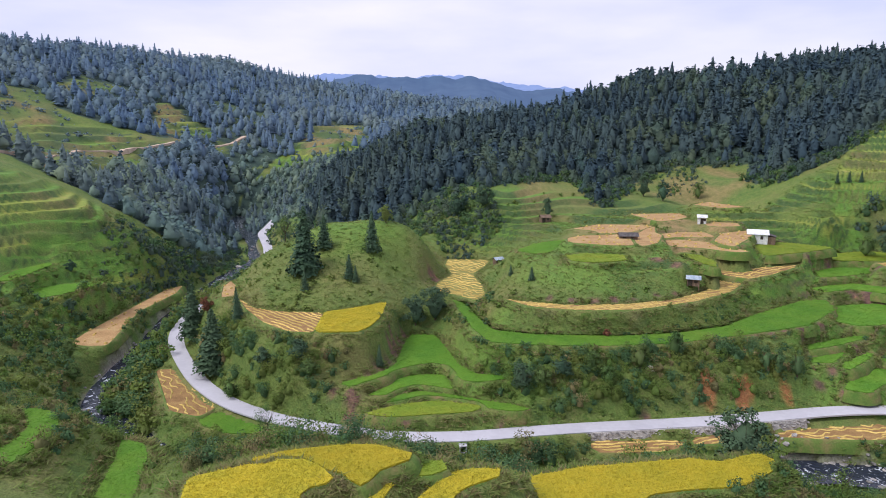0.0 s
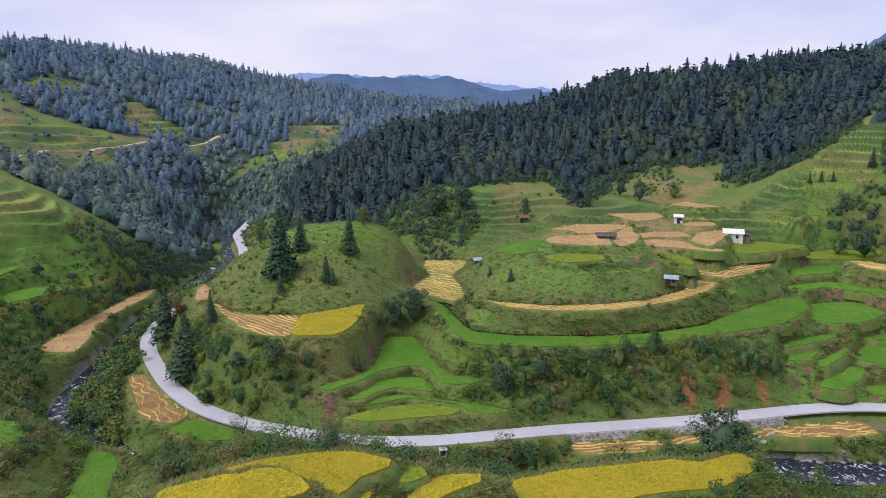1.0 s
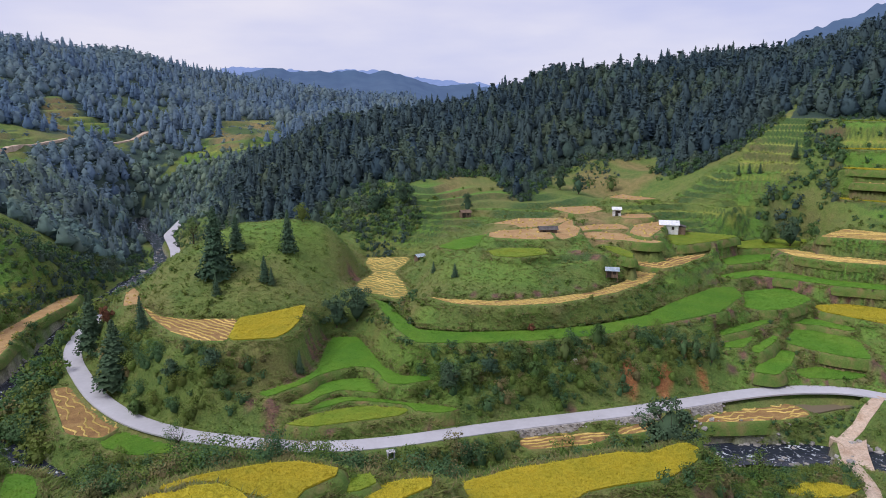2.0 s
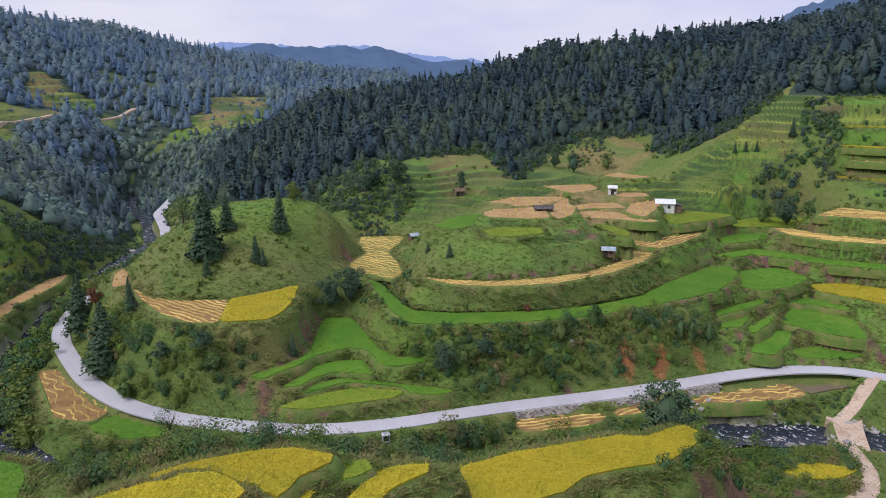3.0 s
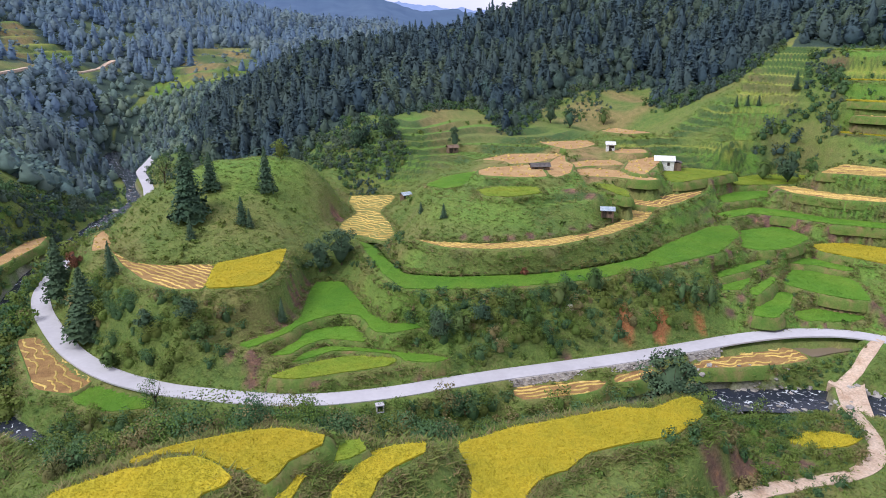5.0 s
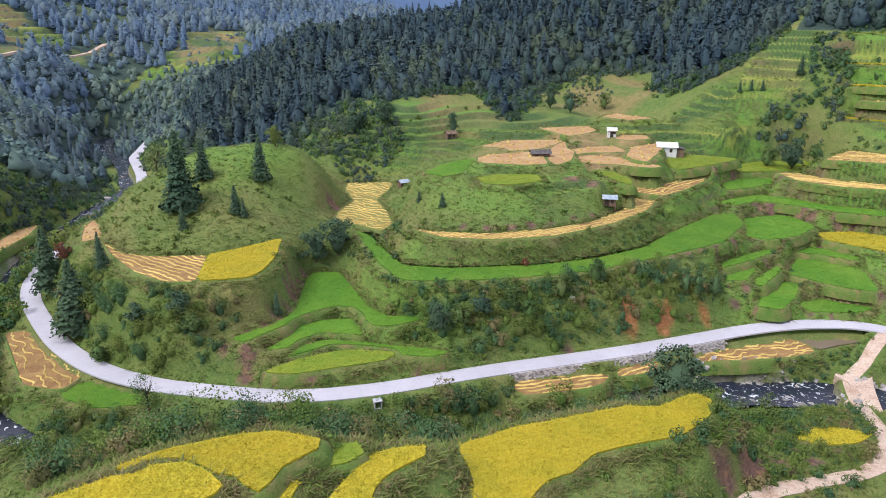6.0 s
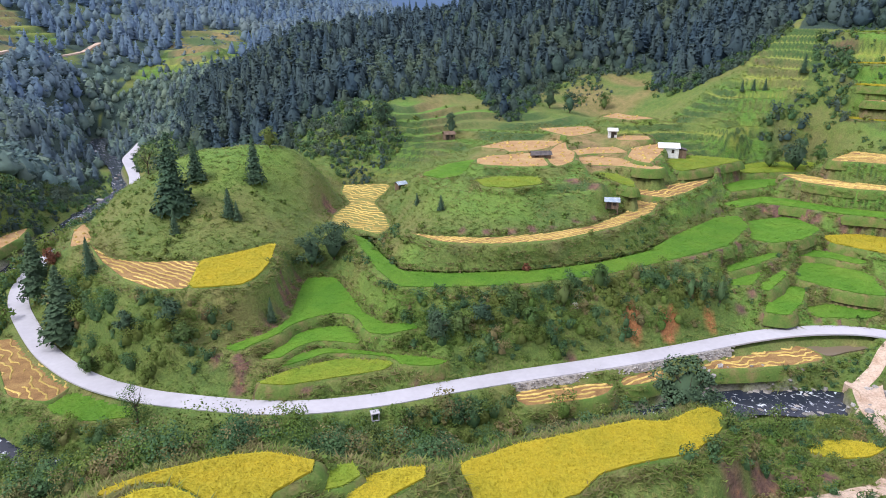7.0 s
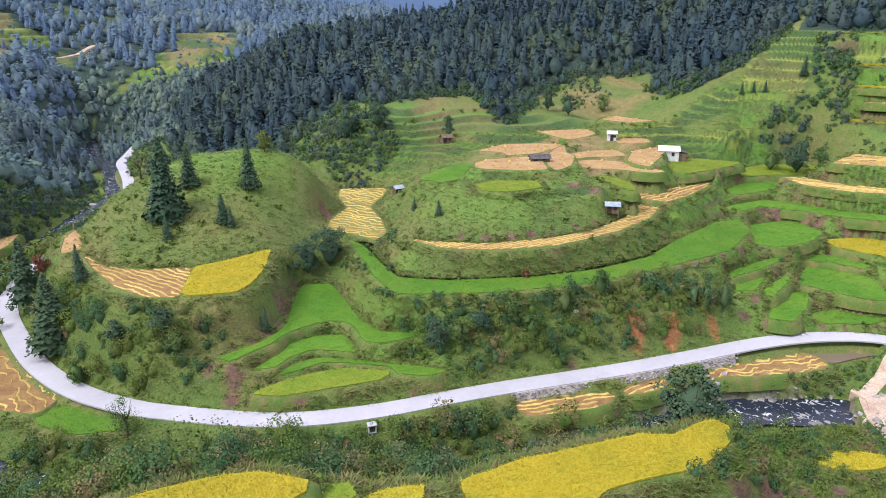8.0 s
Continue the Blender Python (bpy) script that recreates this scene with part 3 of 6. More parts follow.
SPUR = [(124, 203, 25.5), (112, 212, 25), (132, 222, 33), (147, 230, 43), (165, 240, 55), (200, 262, 72), (250, 290, 96), (148, 211, 34), (144, 190, 24), (164, 190, 29.5), (166, 196, 37), (170, 201, 44), (182, 215, 53), (230, 215, 75), (220, 180, 50), (200, 140, 30), (160, 130, 12), (150, 110, 2), (300, 250, 105), (230, 100, 30), (140, 262, 40)]
WEST = [(-128, 200, 32), (-115, 203, 27), (-102, 207, 18), (-92, 212, 8), (-150, 212, 41), (-130, 185, 25), (-117, 190, 17.5), (-126, 166, 20), (-106, 195, 9.5), (-97, 128, 8.5), (-82, 120, 5.5), (-106, 150, 8.5), (-112, 140, 13), (-140, 160, 30), (-150, 110, 28), (-180, 200, 50), (-200, 130, 55)]
NEAR_WEST = [(-75, 86, 15.5), (-64, 100, 7), (-50, 95, 3), (-62, 75, 15.5), (-48, 72, 12.5), (-36, 76, 10), (-36, 88, 4), (-30, 95, -3), (-90, 70, 22), (-60, 50, 20), (-120, 60, 35), (-34, 65, 13)]
NEAR = [(-15, 84, 7), (0, 84, 4), (15, 88, 1.5), (35, 90, 0), (50, 90, -1.5), (-15, 92, -4.5), (10, 92, -5), (40, 97, -5), (55, 85, -1), (62, 95, -5), (34, 66, 4.5),  (-10, 50, 17), (15, 50, 13), (45, 55, 5), (80, 65, -1), (0, 20, 22), (0, -30, 26), (60, 0, 18), (-60, 0, 30), (110, 60, -2), (95, 85, -5), (8, 70, 8.5)]
FAR_WEST = [(-135, 240, 30), (-110, 250, 14), (-150, 270, 32), (-168, 322, 39), (-209, 325, 43), (-153, 390, 41), (-120, 330, 12), (-115, 420, 22), (-75, 450, 46), (-60, 400, 38), (-260, 400, 78), (-200, 430, 62), (-300, 500, 106), (-255, 560, 107), (-220, 680, 113), (-170, 700, 105), (-100, 720, 93), (-120, 600, 74), (-60, 560, 58), (-20, 520, 50), (-250, 260, 70), (-330, 330, 100), (-150, 480, 52), (-100, 520, 54)]
HORIZON = [(-600, 300, 140), (-600, 700, 120), (-300, 900, 90), (0, 800, 70), (200, 700, 80), (450, 450, 130), (500, 150, 110), (400, 800, 100), (-400, 0, 80), (300, -50, 50), (0, -300, 60), (600, -200, 90), (-600, -200, 100), (0, 1400, 60), (900, 900, 120), (-900, 1000, 120)]


def heights(xs, ys):
    """Smooth hills through the terraces, lines and spot heights."""
    c = [p for g in (KNOLL, MOUND, GULLY, BACK, WOODS, SPUR, WEST, NEAR_WEST, NEAR, FAR_WEST, HORIZON) for p in g]
    for f in FIELDS:
        q = f["poly"][::4]
        c += [(x, y, f["z"]) for x, y in q]
        m = f["poly"].mean(0)
        if inside(f["poly"], m[:1], m[1:])[0]:
            c.append((*m, f["z"]))
    c += [tuple(p) for p in ROAD[::4]] + [(x, y, z - 0.6) for x, y, z in RIVER[::4]] + [tuple(p) for p in TRACK[::4]]
    c = np.array(c)
    n = len(c)

    def kern(ax, ay, bx, by):
        return np.sqrt((ax[:, None] - bx) ** 2 + (ay[:, None] - by) ** 2 + 4.0)

    a = np.zeros((n + 1, n + 1))
    a[:n, :n] = kern(c[:, 0], c[:, 1], c[:, 0], c[:, 1]) - np.eye(n) * 0.6
    a[:n, n] = a[n, :n] = 1
    w = np.linalg.solve(a, np.append(c[:, 2], 0))
    out = np.empty(xs.size)
    for k in range(0, xs.size, 20000):
        s = slice(k, k + 20000)
        out[s] = kern(xs[s], ys[s], c[:, 0], c[:, 1]) @ w[:n] + w[n]
    return out


def axis_lines(lo, hi, a, b, fine, mid_lo, mid_hi, mid):
    """Grid lines: fine from a to b, up to mid wide as far as mid_lo and mid_hi, wider and wider outside."""
    def run(v, end, mid_end, sign):
        out, d = [], fine
        while v * sign < end * sign:
            d = min(d * 1.05, mid) if v * sign < mid_end * sign else d * 1.13
            v += d * sign
            out.append(v)
        return out

    return np.array(run(a, lo, mid_lo, -1)[::-1] + list(np.arange(a, b + fine / 2, fine)) + run(b, hi, mid_hi, 1))


GX = axis_lines(-2600, 2600, -120, 172, 0.84, -270, 240, 2.5)
GY = axis_lines(-700, 4200, 64, 262, 0.84, 64, 540, 2.6)
XX, YY = np.meshgrid(GX, GY)
ZZ = heights(XX.ravel(), YY.ravel()).reshape(XX.shape)
SHAPE = XX.shape

# stepped slopes: old terraces that have gone to grass
TREAD, RIPE, WEED = (np.zeros(SHAPE) for _ in range(3))


def stepped(z, cx, cy, rx, ry, step, turn=0.0, sharp=0.72, seed=1, ripe=0.3):
    global TREAD, RIPE, WEED
    ca, sa = math.cos(radians(turn)), math.sin(radians(turn))
    u, v = (XX - cx) * ca + (YY - cy) * sa, -(XX - cx) * sa + (YY - cy) * ca
    m = 1 - smooth(0.75, 1.0, np.hypot(u / rx, v / ry))
    und = step * 0.45 * wave(XX, YY, 16, 3)
    q = (z + und) / step
    k = np.floor(q)
    zz = step * (k + smooth(sharp, 1.0, q - k)) - und
    on = m * (1 - smooth(sharp * 0.9, sharp, q - k)) * smooth(0.0, 0.12, q - k)
    luck = np.sin(k * 12.9898 + seed * 78.233) * 43758.5453
    luck -= np.floor(luck)
    TREAD = np.where(on > TREAD, on * (luck > 0.08), TREAD)
    RIPE = np.where(m > 0.05, np.clip((luck - (1 - ripe)) * 8, 0, 1), RIPE)
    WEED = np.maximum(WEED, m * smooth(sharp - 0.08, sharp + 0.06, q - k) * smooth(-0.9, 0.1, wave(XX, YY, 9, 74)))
    return z + (zz - z) * m


ZZ = stepped(ZZ, 152, 224, 30, 13, 2.8, 42, 0.60, seed=1, ripe=0.8)
ZZ = stepped(ZZ, 116, 212, 36, 22, 2.1, 20, 0.56, seed=2, ripe=0.25)
ZZ = stepped(ZZ, 184, 192, 26, 44, 4.0, 0, 0.7, seed=2, ripe=0.3)
ZZ = stepped(ZZ, -135, 195, 36, 36, 2.6, seed=3, ripe=0.5)
ZZ = stepped(ZZ, -104, 180, 22, 34, 2.4, seed=12, ripe=0.2)
ZZ = stepped(ZZ, 42, 234, 52, 24, 1.9, 0, 0.56, seed=4, ripe=0.2)
ZZ = stepped(ZZ, 45, 168, 30, 16, 1.6, 0, 0.58, seed=5, ripe=0.1)
ZZ = stepped(ZZ, -85, 480, 45, 80, 4.5, seed=6, ripe=0.5)
ZZ = stepped(ZZ, -185, 330, 60, 60, 3.6, seed=7, ripe=0.5)
ZZ = stepped(ZZ, 112, 152, 46, 46, 1.8, seed=8, ripe=0.12)
ZZ = stepped(ZZ, -200, 450, 60, 50, 4.5, seed=9, ripe=0.6)
far = smooth(250, 700, np.hypot(XX, YY - 100))
ROUGH = 0.16 * wave(XX, YY, 2.2, 5) + 0.35 * wave(XX, YY, 7, 6) + far * (6 * wave(XX, YY, 60, 7) + 2.5 * wave(XX, YY, 22, 8))
DAMP = 1 - 0.75 * TREAD
SOIL, DRY, WOOD_HAZE, STONE = (np.zeros(SHAPE) for _ in range(4))
DRY = np.maximum(DRY, 0.75 * (1 - smooth(0.7, 1.0, np.hypot((XX - 108) / 32, (YY - 272) / 24))) * smooth(-0.7, 0.3, wave(XX, YY, 8, 30)))
DRY = np.maximum(DRY, 0.75 * (1 - smooth(0.7, 1.0, np.hypot((XX - 45) / 20, (YY - 252) / 20))) * (0.6 + 0.4 * wave(XX, YY, 7, 27)))
STUBBLE = 1 - smooth(0.85, 1.0, np.hypot((XX - 68) / 34, (YY - 195) / 23) + 0.12 * wave(XX, YY, 6, 29))
DRY = np.maximum(DRY, STUBBLE * (0.55 + 0.45 * smooth(-0.6, 0.2, wave(XX, YY, 4, 28))))
DRY = np.maximum(DRY, 0.35 * (1 - smooth(14, 34, np.hypot(XX + 24, (YY - 178)))) * (0.7 + 0.3 * wave(XX, YY, 5, 23)))
d_road, z_road = near(ROAD[::2], XX, YY)
d_track, z_track = near(TRACK, XX, YY)
d_river, z_river = near(RIVER[::2], XX, YY)
DAMP *= smooth(2.0, 7.0, d_road) * smooth(1.5, 5.0, d_track) * smooth(3, 9, d_river)
# banks: each level ground keeps its height and slopes off to the natural hill around it
K_BANK, W_SUM, WZ_SUM = np.zeros(SHAPE), np.full(SHAPE, 1e-9), np.zeros(SHAPE)
CROPPED = np.zeros(SHAPE, bool)


def level_ground(s, d, lev, keep, reach):
    """Level ground with edge distance d (below 0: inside) at the height lev."""
    k = 1 - smooth(keep, keep + np.clip(1.5 * np.abs(ZZ[s] - lev), 1.0, reach), d)
    w = k / (np.maximum(d - keep, 0) + 0.05) ** 2
    K_BANK[s] = np.maximum(K_BANK[s], k)
    W_SUM[s] += w
    WZ_SUM[s] += w * lev


ALL = (slice(None), slice(None))
level_ground(ALL, d_road - 2.1, z_road - 0.12, 0.3, 4.0)
level_ground(ALL, d_track - 1.2, z_track - 0.05, 0.2, 3.0)
blend = np.where(d_track > 2.5, d_river, 99) - RIVER_HALF
level_ground(ALL, blend, z_river - 0.8, 0.2, 5.0)
STONE = np.maximum(STONE, (1 - smooth(RIVER_HALF - 0.4, RIVER_HALF + 1.3, d_river + 0.8 * wave(XX, YY, 2.0, 9))))
for f in FIELDS + [dict(poly=POND, z=-4.3, crop="pond")]:
    p = f["poly"]
    bx = np.searchsorted(GX, (p[:, 0].min() - 8, p[:, 0].max() + 8))
    by = np.searchsorted(GY, (p[:, 1].min() - 8, p[:, 1].max() + 8))
    s = (slice(by[0], by[1]), slice(bx[0], bx[1]))
    x, y = XX[s], YY[s]
    d, _ = near(p, x, y, True)
    d = np.where(inside(p, x, y), -d, d)
    level_ground(s, d, f["z"] - (0.25 if f["crop"] == "pond" else 0.0), 0.7, 5.0)
    DAMP[s] *= smooth(0.3, 2.5, d)
    CROPPED[s] |= d < 0.2
    if p[:, 0].mean() > 72 or f["z"] == 14.0:
        # bare brown earth shows on parts of these banks
        SOIL[s] = np.maximum(SOIL[s], 0.6 * (1 - smooth(1.0, 2.2, d)) * smooth(0.3, 0.7, d) * smooth(0.2, 0.6, wave(x, y, 7, 55)))
    DRY[s] = np.maximum(DRY[s], 0.45 * (1 - smooth(0.5, 1.2, d)) * (0.5 + 0.5 * wave(x, y, 3, 14)))
ZZ = ZZ * (1 - K_BANK) + WZ_SUM / W_SUM * K_BANK
ZZ = ZZ + ROUGH * DAMP
STONE *= 1 - smooth(0.6, 1.5, ZZ - z_river)
ZZ = np.where(d_road < 3.4, np.minimum(ZZ, z_road - 0.1 + 2.2 * np.maximum(d_road - 2.2, 0)), ZZ)


def ground_z(x, y):
    """Height of the ground at x, y (arrays)."""
    x, y = np.asarray(x, float), np.asarray(y, float)
    i = np.clip(np.searchsorted(GX, x) - 1, 0, len(GX) - 2)
    j = np.clip(np.searchsorted(GY, y) - 1, 0, len(GY) - 2)
    u, v = (x - GX[i]) / (GX[i + 1] - GX[i]), (y - GY[j]) / (GY[j + 1] - GY[j])
    return ZZ[j, i] * (1 - u) * (1 - v) + ZZ[j, i + 1] * u * (1 - v) + ZZ[j + 1, i] * (1 - u) * v + ZZ[j + 1, i + 1] * u * v


def at_grid(a, x, y):
    i = np.clip(np.searchsorted(GX, x), 0, len(GX) - 1)
    j = np.clip(np.searchsorted(GY, y), 0, len(GY) - 1)
    return a[j, i]


# woods as outlines
WOOD_EAST = np.array([(-66, 305), (-58, 265), (-38, 240), (-16, 236), (-9, 260), (2, 267), (10, 262), (18, 256), (28, 260), (40, 266), (54, 271), (57, 253), (61, 244), (67, 251), (80, 272), (98, 288), (114, 291), (130, 291), (138, 286), (126, 264), (124, 253), (130, 247), (136, 242), (143, 239), (150, 238), (160, 243), (168, 244), (200, 272), (300, 300), (420, 340), (420, 480), (-40, 480), (-85, 400), (-75, 330)], float)
WOOD_WEST = np.array([(-125, 236), (-103, 243), (-95, 262), (-99, 300), (-106, 330), (-120, 352), (-128, 400), (-118, 430), (-160, 400), (-180, 350), (-160, 312), (-170, 290), (-240, 300), (-240, 262), (-160, 250)], float)
WOOD_FAR = np.array([(-170, 395), (-118, 432), (-100, 470), (-40, 490), (20, 480), (60, 500), (60, 760), (-520, 760), (-520, 340), (-270, 365), (-230, 390)], float)
WOOD_GAP = np.array([(-62, 302), (-70, 330), (-70, 395), (-60, 418), (-85, 432), (-112, 428), (-128, 405), (-118, 350), (-108, 325), (-96, 322), (-80, 305)], float)
CLEARING = np.array([(-115, 400), (-60, 400), (-40, 470), (-40, 490), (-100, 475), (-118, 432)], float)
WOOD_SPUR = np.array([(168, 240), (176, 233), (190, 226), (205, 216), (300, 235), (300, 300), (200, 272)], float)
SCRUB = np.array([(137, 208), (138, 213), (146, 212), (152, 212), (158, 217), (164, 225), (170, 232), (178, 228), (176, 220), (169, 211), (163, 203), (159, 199), (153, 199), (141, 205)], float)
OPEN_WEST = [np.array(p, float) for p in (
    [(-189, 275), (-203, 348), (-193, 371), (-172, 400), (-160, 432), (-147, 460), (-140, 453), (-160, 405), (-174, 366), (-160, 360), (-161, 342), (-166, 312), (-156, 250)],
    [(-218, 488), (-200, 482), (-181, 470), (-158, 461), (-166, 438), (-174, 412), (-196, 437)],
    [(-252, 420), (-262, 480), (-243, 484), (-230, 490), (-236, 446)],
    [(-268, 395), (-252, 415), (-231, 395), (-216, 352), (-223, 325)],
    [(-98, 440), (-104, 484), (-98, 540), (-64, 550), (-60, 484), (-70, 437)])]


def open_west(x, y):
    out = np.zeros(np.shape(x), bool)
    for p in OPEN_WEST:
        out |= inside(p, x + 5 * wave(x, y, 9, 37), y + 5 * wave(x, y, 9, 38))
    return out


for w in (WOOD_EAST, WOOD_WEST, WOOD_FAR, WOOD_GAP, WOOD_SPUR):
    WOOD_HAZE = np.maximum(WOOD_HAZE, inside(w, XX, YY) * 1.0)
WOOD_HAZE = np.maximum(WOOD_HAZE, (YY > 760) * 1.0)


def wood_gap(x, y):
    """1 where the western woods open into grass, 0 among trees."""
    g = smooth(0.62, 0.74, wave(x, y, 34, 17) + 0.45 * wave(x, y, 12, 18))
    return g * (x < -40) * (y < 640) * (y > 255)


MEADOW_WEST = np.array([(-145, 240), (-160, 300), (-150, 350), (-172, 392), (-215, 372), (-250, 350), (-245, 302), (-172, 292), (-166, 250)], float)
FAR_TRACK = spline([(-172, 236, 46), (-181, 285, 43), (-191, 332, 41), (-181, 353, 41), (-176, 369, 42), (-165, 388, 43), (-158, 414, 43), (-144, 470, 45)], 3.0)
# Far clearings and meadows get a share of woodland colour, a painted haze.
WOOD_HAZE *= 1 - 0.35 * wood_gap(XX, YY)
WOOD_HAZE = np.maximum(WOOD_HAZE, (0.45 + 0.25 * wave(XX, YY, 14, 33)) * inside(MEADOW_WEST, XX, YY))
WOOD_HAZE = np.where(open_west(XX, YY), 0.22 + 0.2 * wave(XX, YY, 8, 36), WOOD_HAZE).clip(0, 1)
TREAD = TREAD * (1 - inside(SCRUB, XX, YY))
DRY = np.maximum(DRY, open_west(XX, YY) * smooth(-0.3, 0.7, wave(XX, YY, 10, 39)))


def mesh_from(name, verts, faces, mats=(), slots=None, attributes=(), flat=True, normals=None):
    """One mesh from arrays; faces is an (n, 3) or (n, 4) array."""
    me = bpy.data.meshes.new(name)
    verts, faces = np.asarray(verts, np.float32), np.asarray(faces, np.int32)
    me.vertices.add(len(verts))
    me.vertices.foreach_set("co", verts.ravel())
    k = faces.shape[1]
    me.loops.add(faces.size)
    me.loops.foreach_set("vertex_index", faces.ravel())
    me.polygons.add(len(faces))
    me.polygons.foreach_set("loop_start", np.arange(len(faces), dtype=np.int32) * k)
    me.polygons.foreach_set("use_smooth", np.full(len(faces), not flat))
    for m in mats:
        me.materials.append(m)
    if slots is not None:
        me.polygons.foreach_set("material_index", np.asarray(slots, np.int32))
    for key, val in attributes:
        me.attributes.new(key, "FLOAT", "POINT").data.foreach_set("value", np.asarray(val, np.float32).ravel())
    me.update(calc_edges=True)
    if normals is not None:
        me.polygons.foreach_set("use_smooth", np.ones(len(faces), bool))
        me.normals_split_custom_set_from_vertices(normals.astype(np.float32))
    return me


def grid_faces(rows, cols):
    i = np.arange(rows * cols).reshape(rows, cols)
    return np.stack([i[:-1, :-1], i[:-1, 1:], i[1:, 1:], i[1:, :-1]], -1).reshape(-1, 4)


# bare patches of red and purple-brown earth: x, y, radius
CLAY_SCARS = [(53.5, 121.3, 2.2), (60.6, 121.6, 1.9), (62.4, 122.6, 1.6), (71, 123.2, 1.5)]
EARTH_SCARS = [(53.5, 121.7, 2.2), (60.8, 121.8, 2.2), (40, 117, 1.6), (50, 76.8, 3.2), (56, 78.8, 3.2), (44.5, 74.8, 3.0), (62, 80.2, 2.8), (68, 82.2, 2.4), (3, 176, 3.2), (1, 170, 2.5), (-2, 183, 3),
               (105.3, 171.1, 2.4), (106.9, 168.2, 2.6), (111.0, 167.6, 2.8), (114.7, 166.6, 2.8), (118.1, 165.1, 2.8), (120.1, 161.9, 2.6), (120.6, 158.2, 2.2), (68.7, 134.8, 1.8), (72.9, 136.3, 2.0), (77.1, 137.8, 2.0), (81.9, 140.0, 1.8), (88.2, 143.3, 1.8), (91.2, 140.9, 1.8), (95.2, 139.4, 2.2), (96.8, 138.5, 1.6), (105.4, 180.0, 2.2), (114.4, 186.9, 2.4), (125.3, 196.1, 2.4), (131.0, 197.1, 2.4), (137.6, 198.0, 2.4), (124.0, 176.9, 2.2), (117.0, 148.4, 2.0), (119.3, 145.3, 2.2), (125.5, 155.0, 2.0), (129.5, 153.7, 2.0), (133.3, 150.6, 2.2), (83.7, 129.2, 2.0), (79.1, 125.9, 2.0), (83.2, 123.7, 2.0), (111.1, 123.0, 2.2), (111.5, 120.5, 2.0), (94.6, 122.9, 1.4), (99.4, 122.1, 1.4), (103.7, 120.9, 1.4),
               (-9.4, 150.5, 1.6), (-10.4, 146, 1.6), (-10.8, 141.5, 1.7), (-11.2, 137, 1.7), (-11.8, 132.5, 1.8), (-13.2, 128.2, 1.8), (-15.4, 125.6, 1.8), (-17.6, 123.6, 1.8), (-20.2, 121.6, 1.8), (-21.5, 119.4, 1.5), (-18, 117.4, 1.6), (-18.2, 114.8, 1.6), (-14.6, 112.9, 1.5), (-11, 112.2, 1.5), (-7, 112.2, 1.4), (10.9, 112.6, 1.3), (25, 144.2, 1.5), (30, 143.2, 1.7), (35, 143.0, 1.8), (40, 143.4, 1.8), (45, 144.5, 1.8), (51, 147, 1.7), (56, 149.2, 1.5), (55, 161, 2.4), (59, 157.5, 2.0)]
# light green turf on the knoll's top and between the eastern terraces
TURF = 0.85 * (1 - smooth(9, 24, np.hypot(XX + 24, (YY - 186) * 0.9) + 3 * wave(XX, YY, 4, 61)))
TURF = np.maximum(TURF, 0.8 * smooth(66, 76, XX) * (1 - smooth(128, 140, XX)) * smooth(114, 120, YY) * (1 - smooth(166, 176, YY)) * smooth(-0.7, 0.3, wave(XX, YY, 8, 62)))
TURF = np.maximum(TURF, 0.7 * (1 - smooth(0.8, 1.0, np.hypot((XX - 42) / 30, (YY - 164) / 20))) * smooth(-0.3, 0.5, wave(XX, YY, 6, 63)))
TURF = np.maximum(TURF, 0.7 * (1 - smooth(0.8, 1.0, np.hypot((XX - 10) / 26, (YY - 130) / 16))) * smooth(-0.5, 0.3, wave(XX, YY, 6, 64)))
TREAD = np.maximum(TREAD, TURF)
RIPE = np.where(TURF > 0.3, 0.12 + 0.12 * wave(XX, YY, 5, 65), RIPE)


def build_ground():
    ny, nx = SHAPE
    gy, gx = np.gradient(ZZ, GY, GX)
    slope = np.hypot(gx, gy)
    dry = np.maximum(DRY, 0.35 * smooth(0.2, 0.9, wave(XX, YY, 9, 11)) * (1 - WOOD_HAZE))
    # bare earth shows on the steepest terrace banks
    east = smooth(75, 100, XX)
    soil = SOIL + (0.12 + 0.5 * east) * smooth(0.9, 1.6, slope) * smooth(0.2 - 0.15 * east, 0.8, wave(XX, YY, 8, 12)) * (1 - WOOD_HAZE) * (1 - far) * (XX < 190) * (XX > -95)
    clay = np.zeros(SHAPE)
    for x, y, r in CLAY_SCARS:
        clay = np.maximum(clay, 0.95 * (1 - smooth(0.5 * r, r, np.hypot(XX - x, (YY - y) * 0.8) + 0.5 * wave(XX, YY, 1.3, 13))))
    for x, y, r in EARTH_SCARS:
        soil = np.maximum(soil, 0.95 * (1 - smooth(0.45 * r, r, np.hypot(XX - x, (YY - y) * 1.2) + 0.7 * wave(XX, YY, 1.3, 13) + 0.5 * wave(XX, YY, 3.0, 26))))
    ob = new("ground", mesh_from("ground", np.stack([XX, YY, ZZ], -1).reshape(-1, 3), grid_faces(ny, nx), [M_GROUND], attributes=[("dry", dry), ("wood_haze", WOOD_HAZE), ("soil", np.clip(soil, 0, 1)), ("stone", STONE), ("clay", clay), ("tread", np.where(CROPPED, 0, TREAD) * (1 - WOOD_HAZE)), ("ripe", RIPE), ("weed", np.where(CROPPED, 0, WEED) * (1 - WOOD_HAZE))], flat=False))
    tagged(ob, "terraced green hillsides and banks of a mountain valley", "ground", kind="structure")


build_ground()


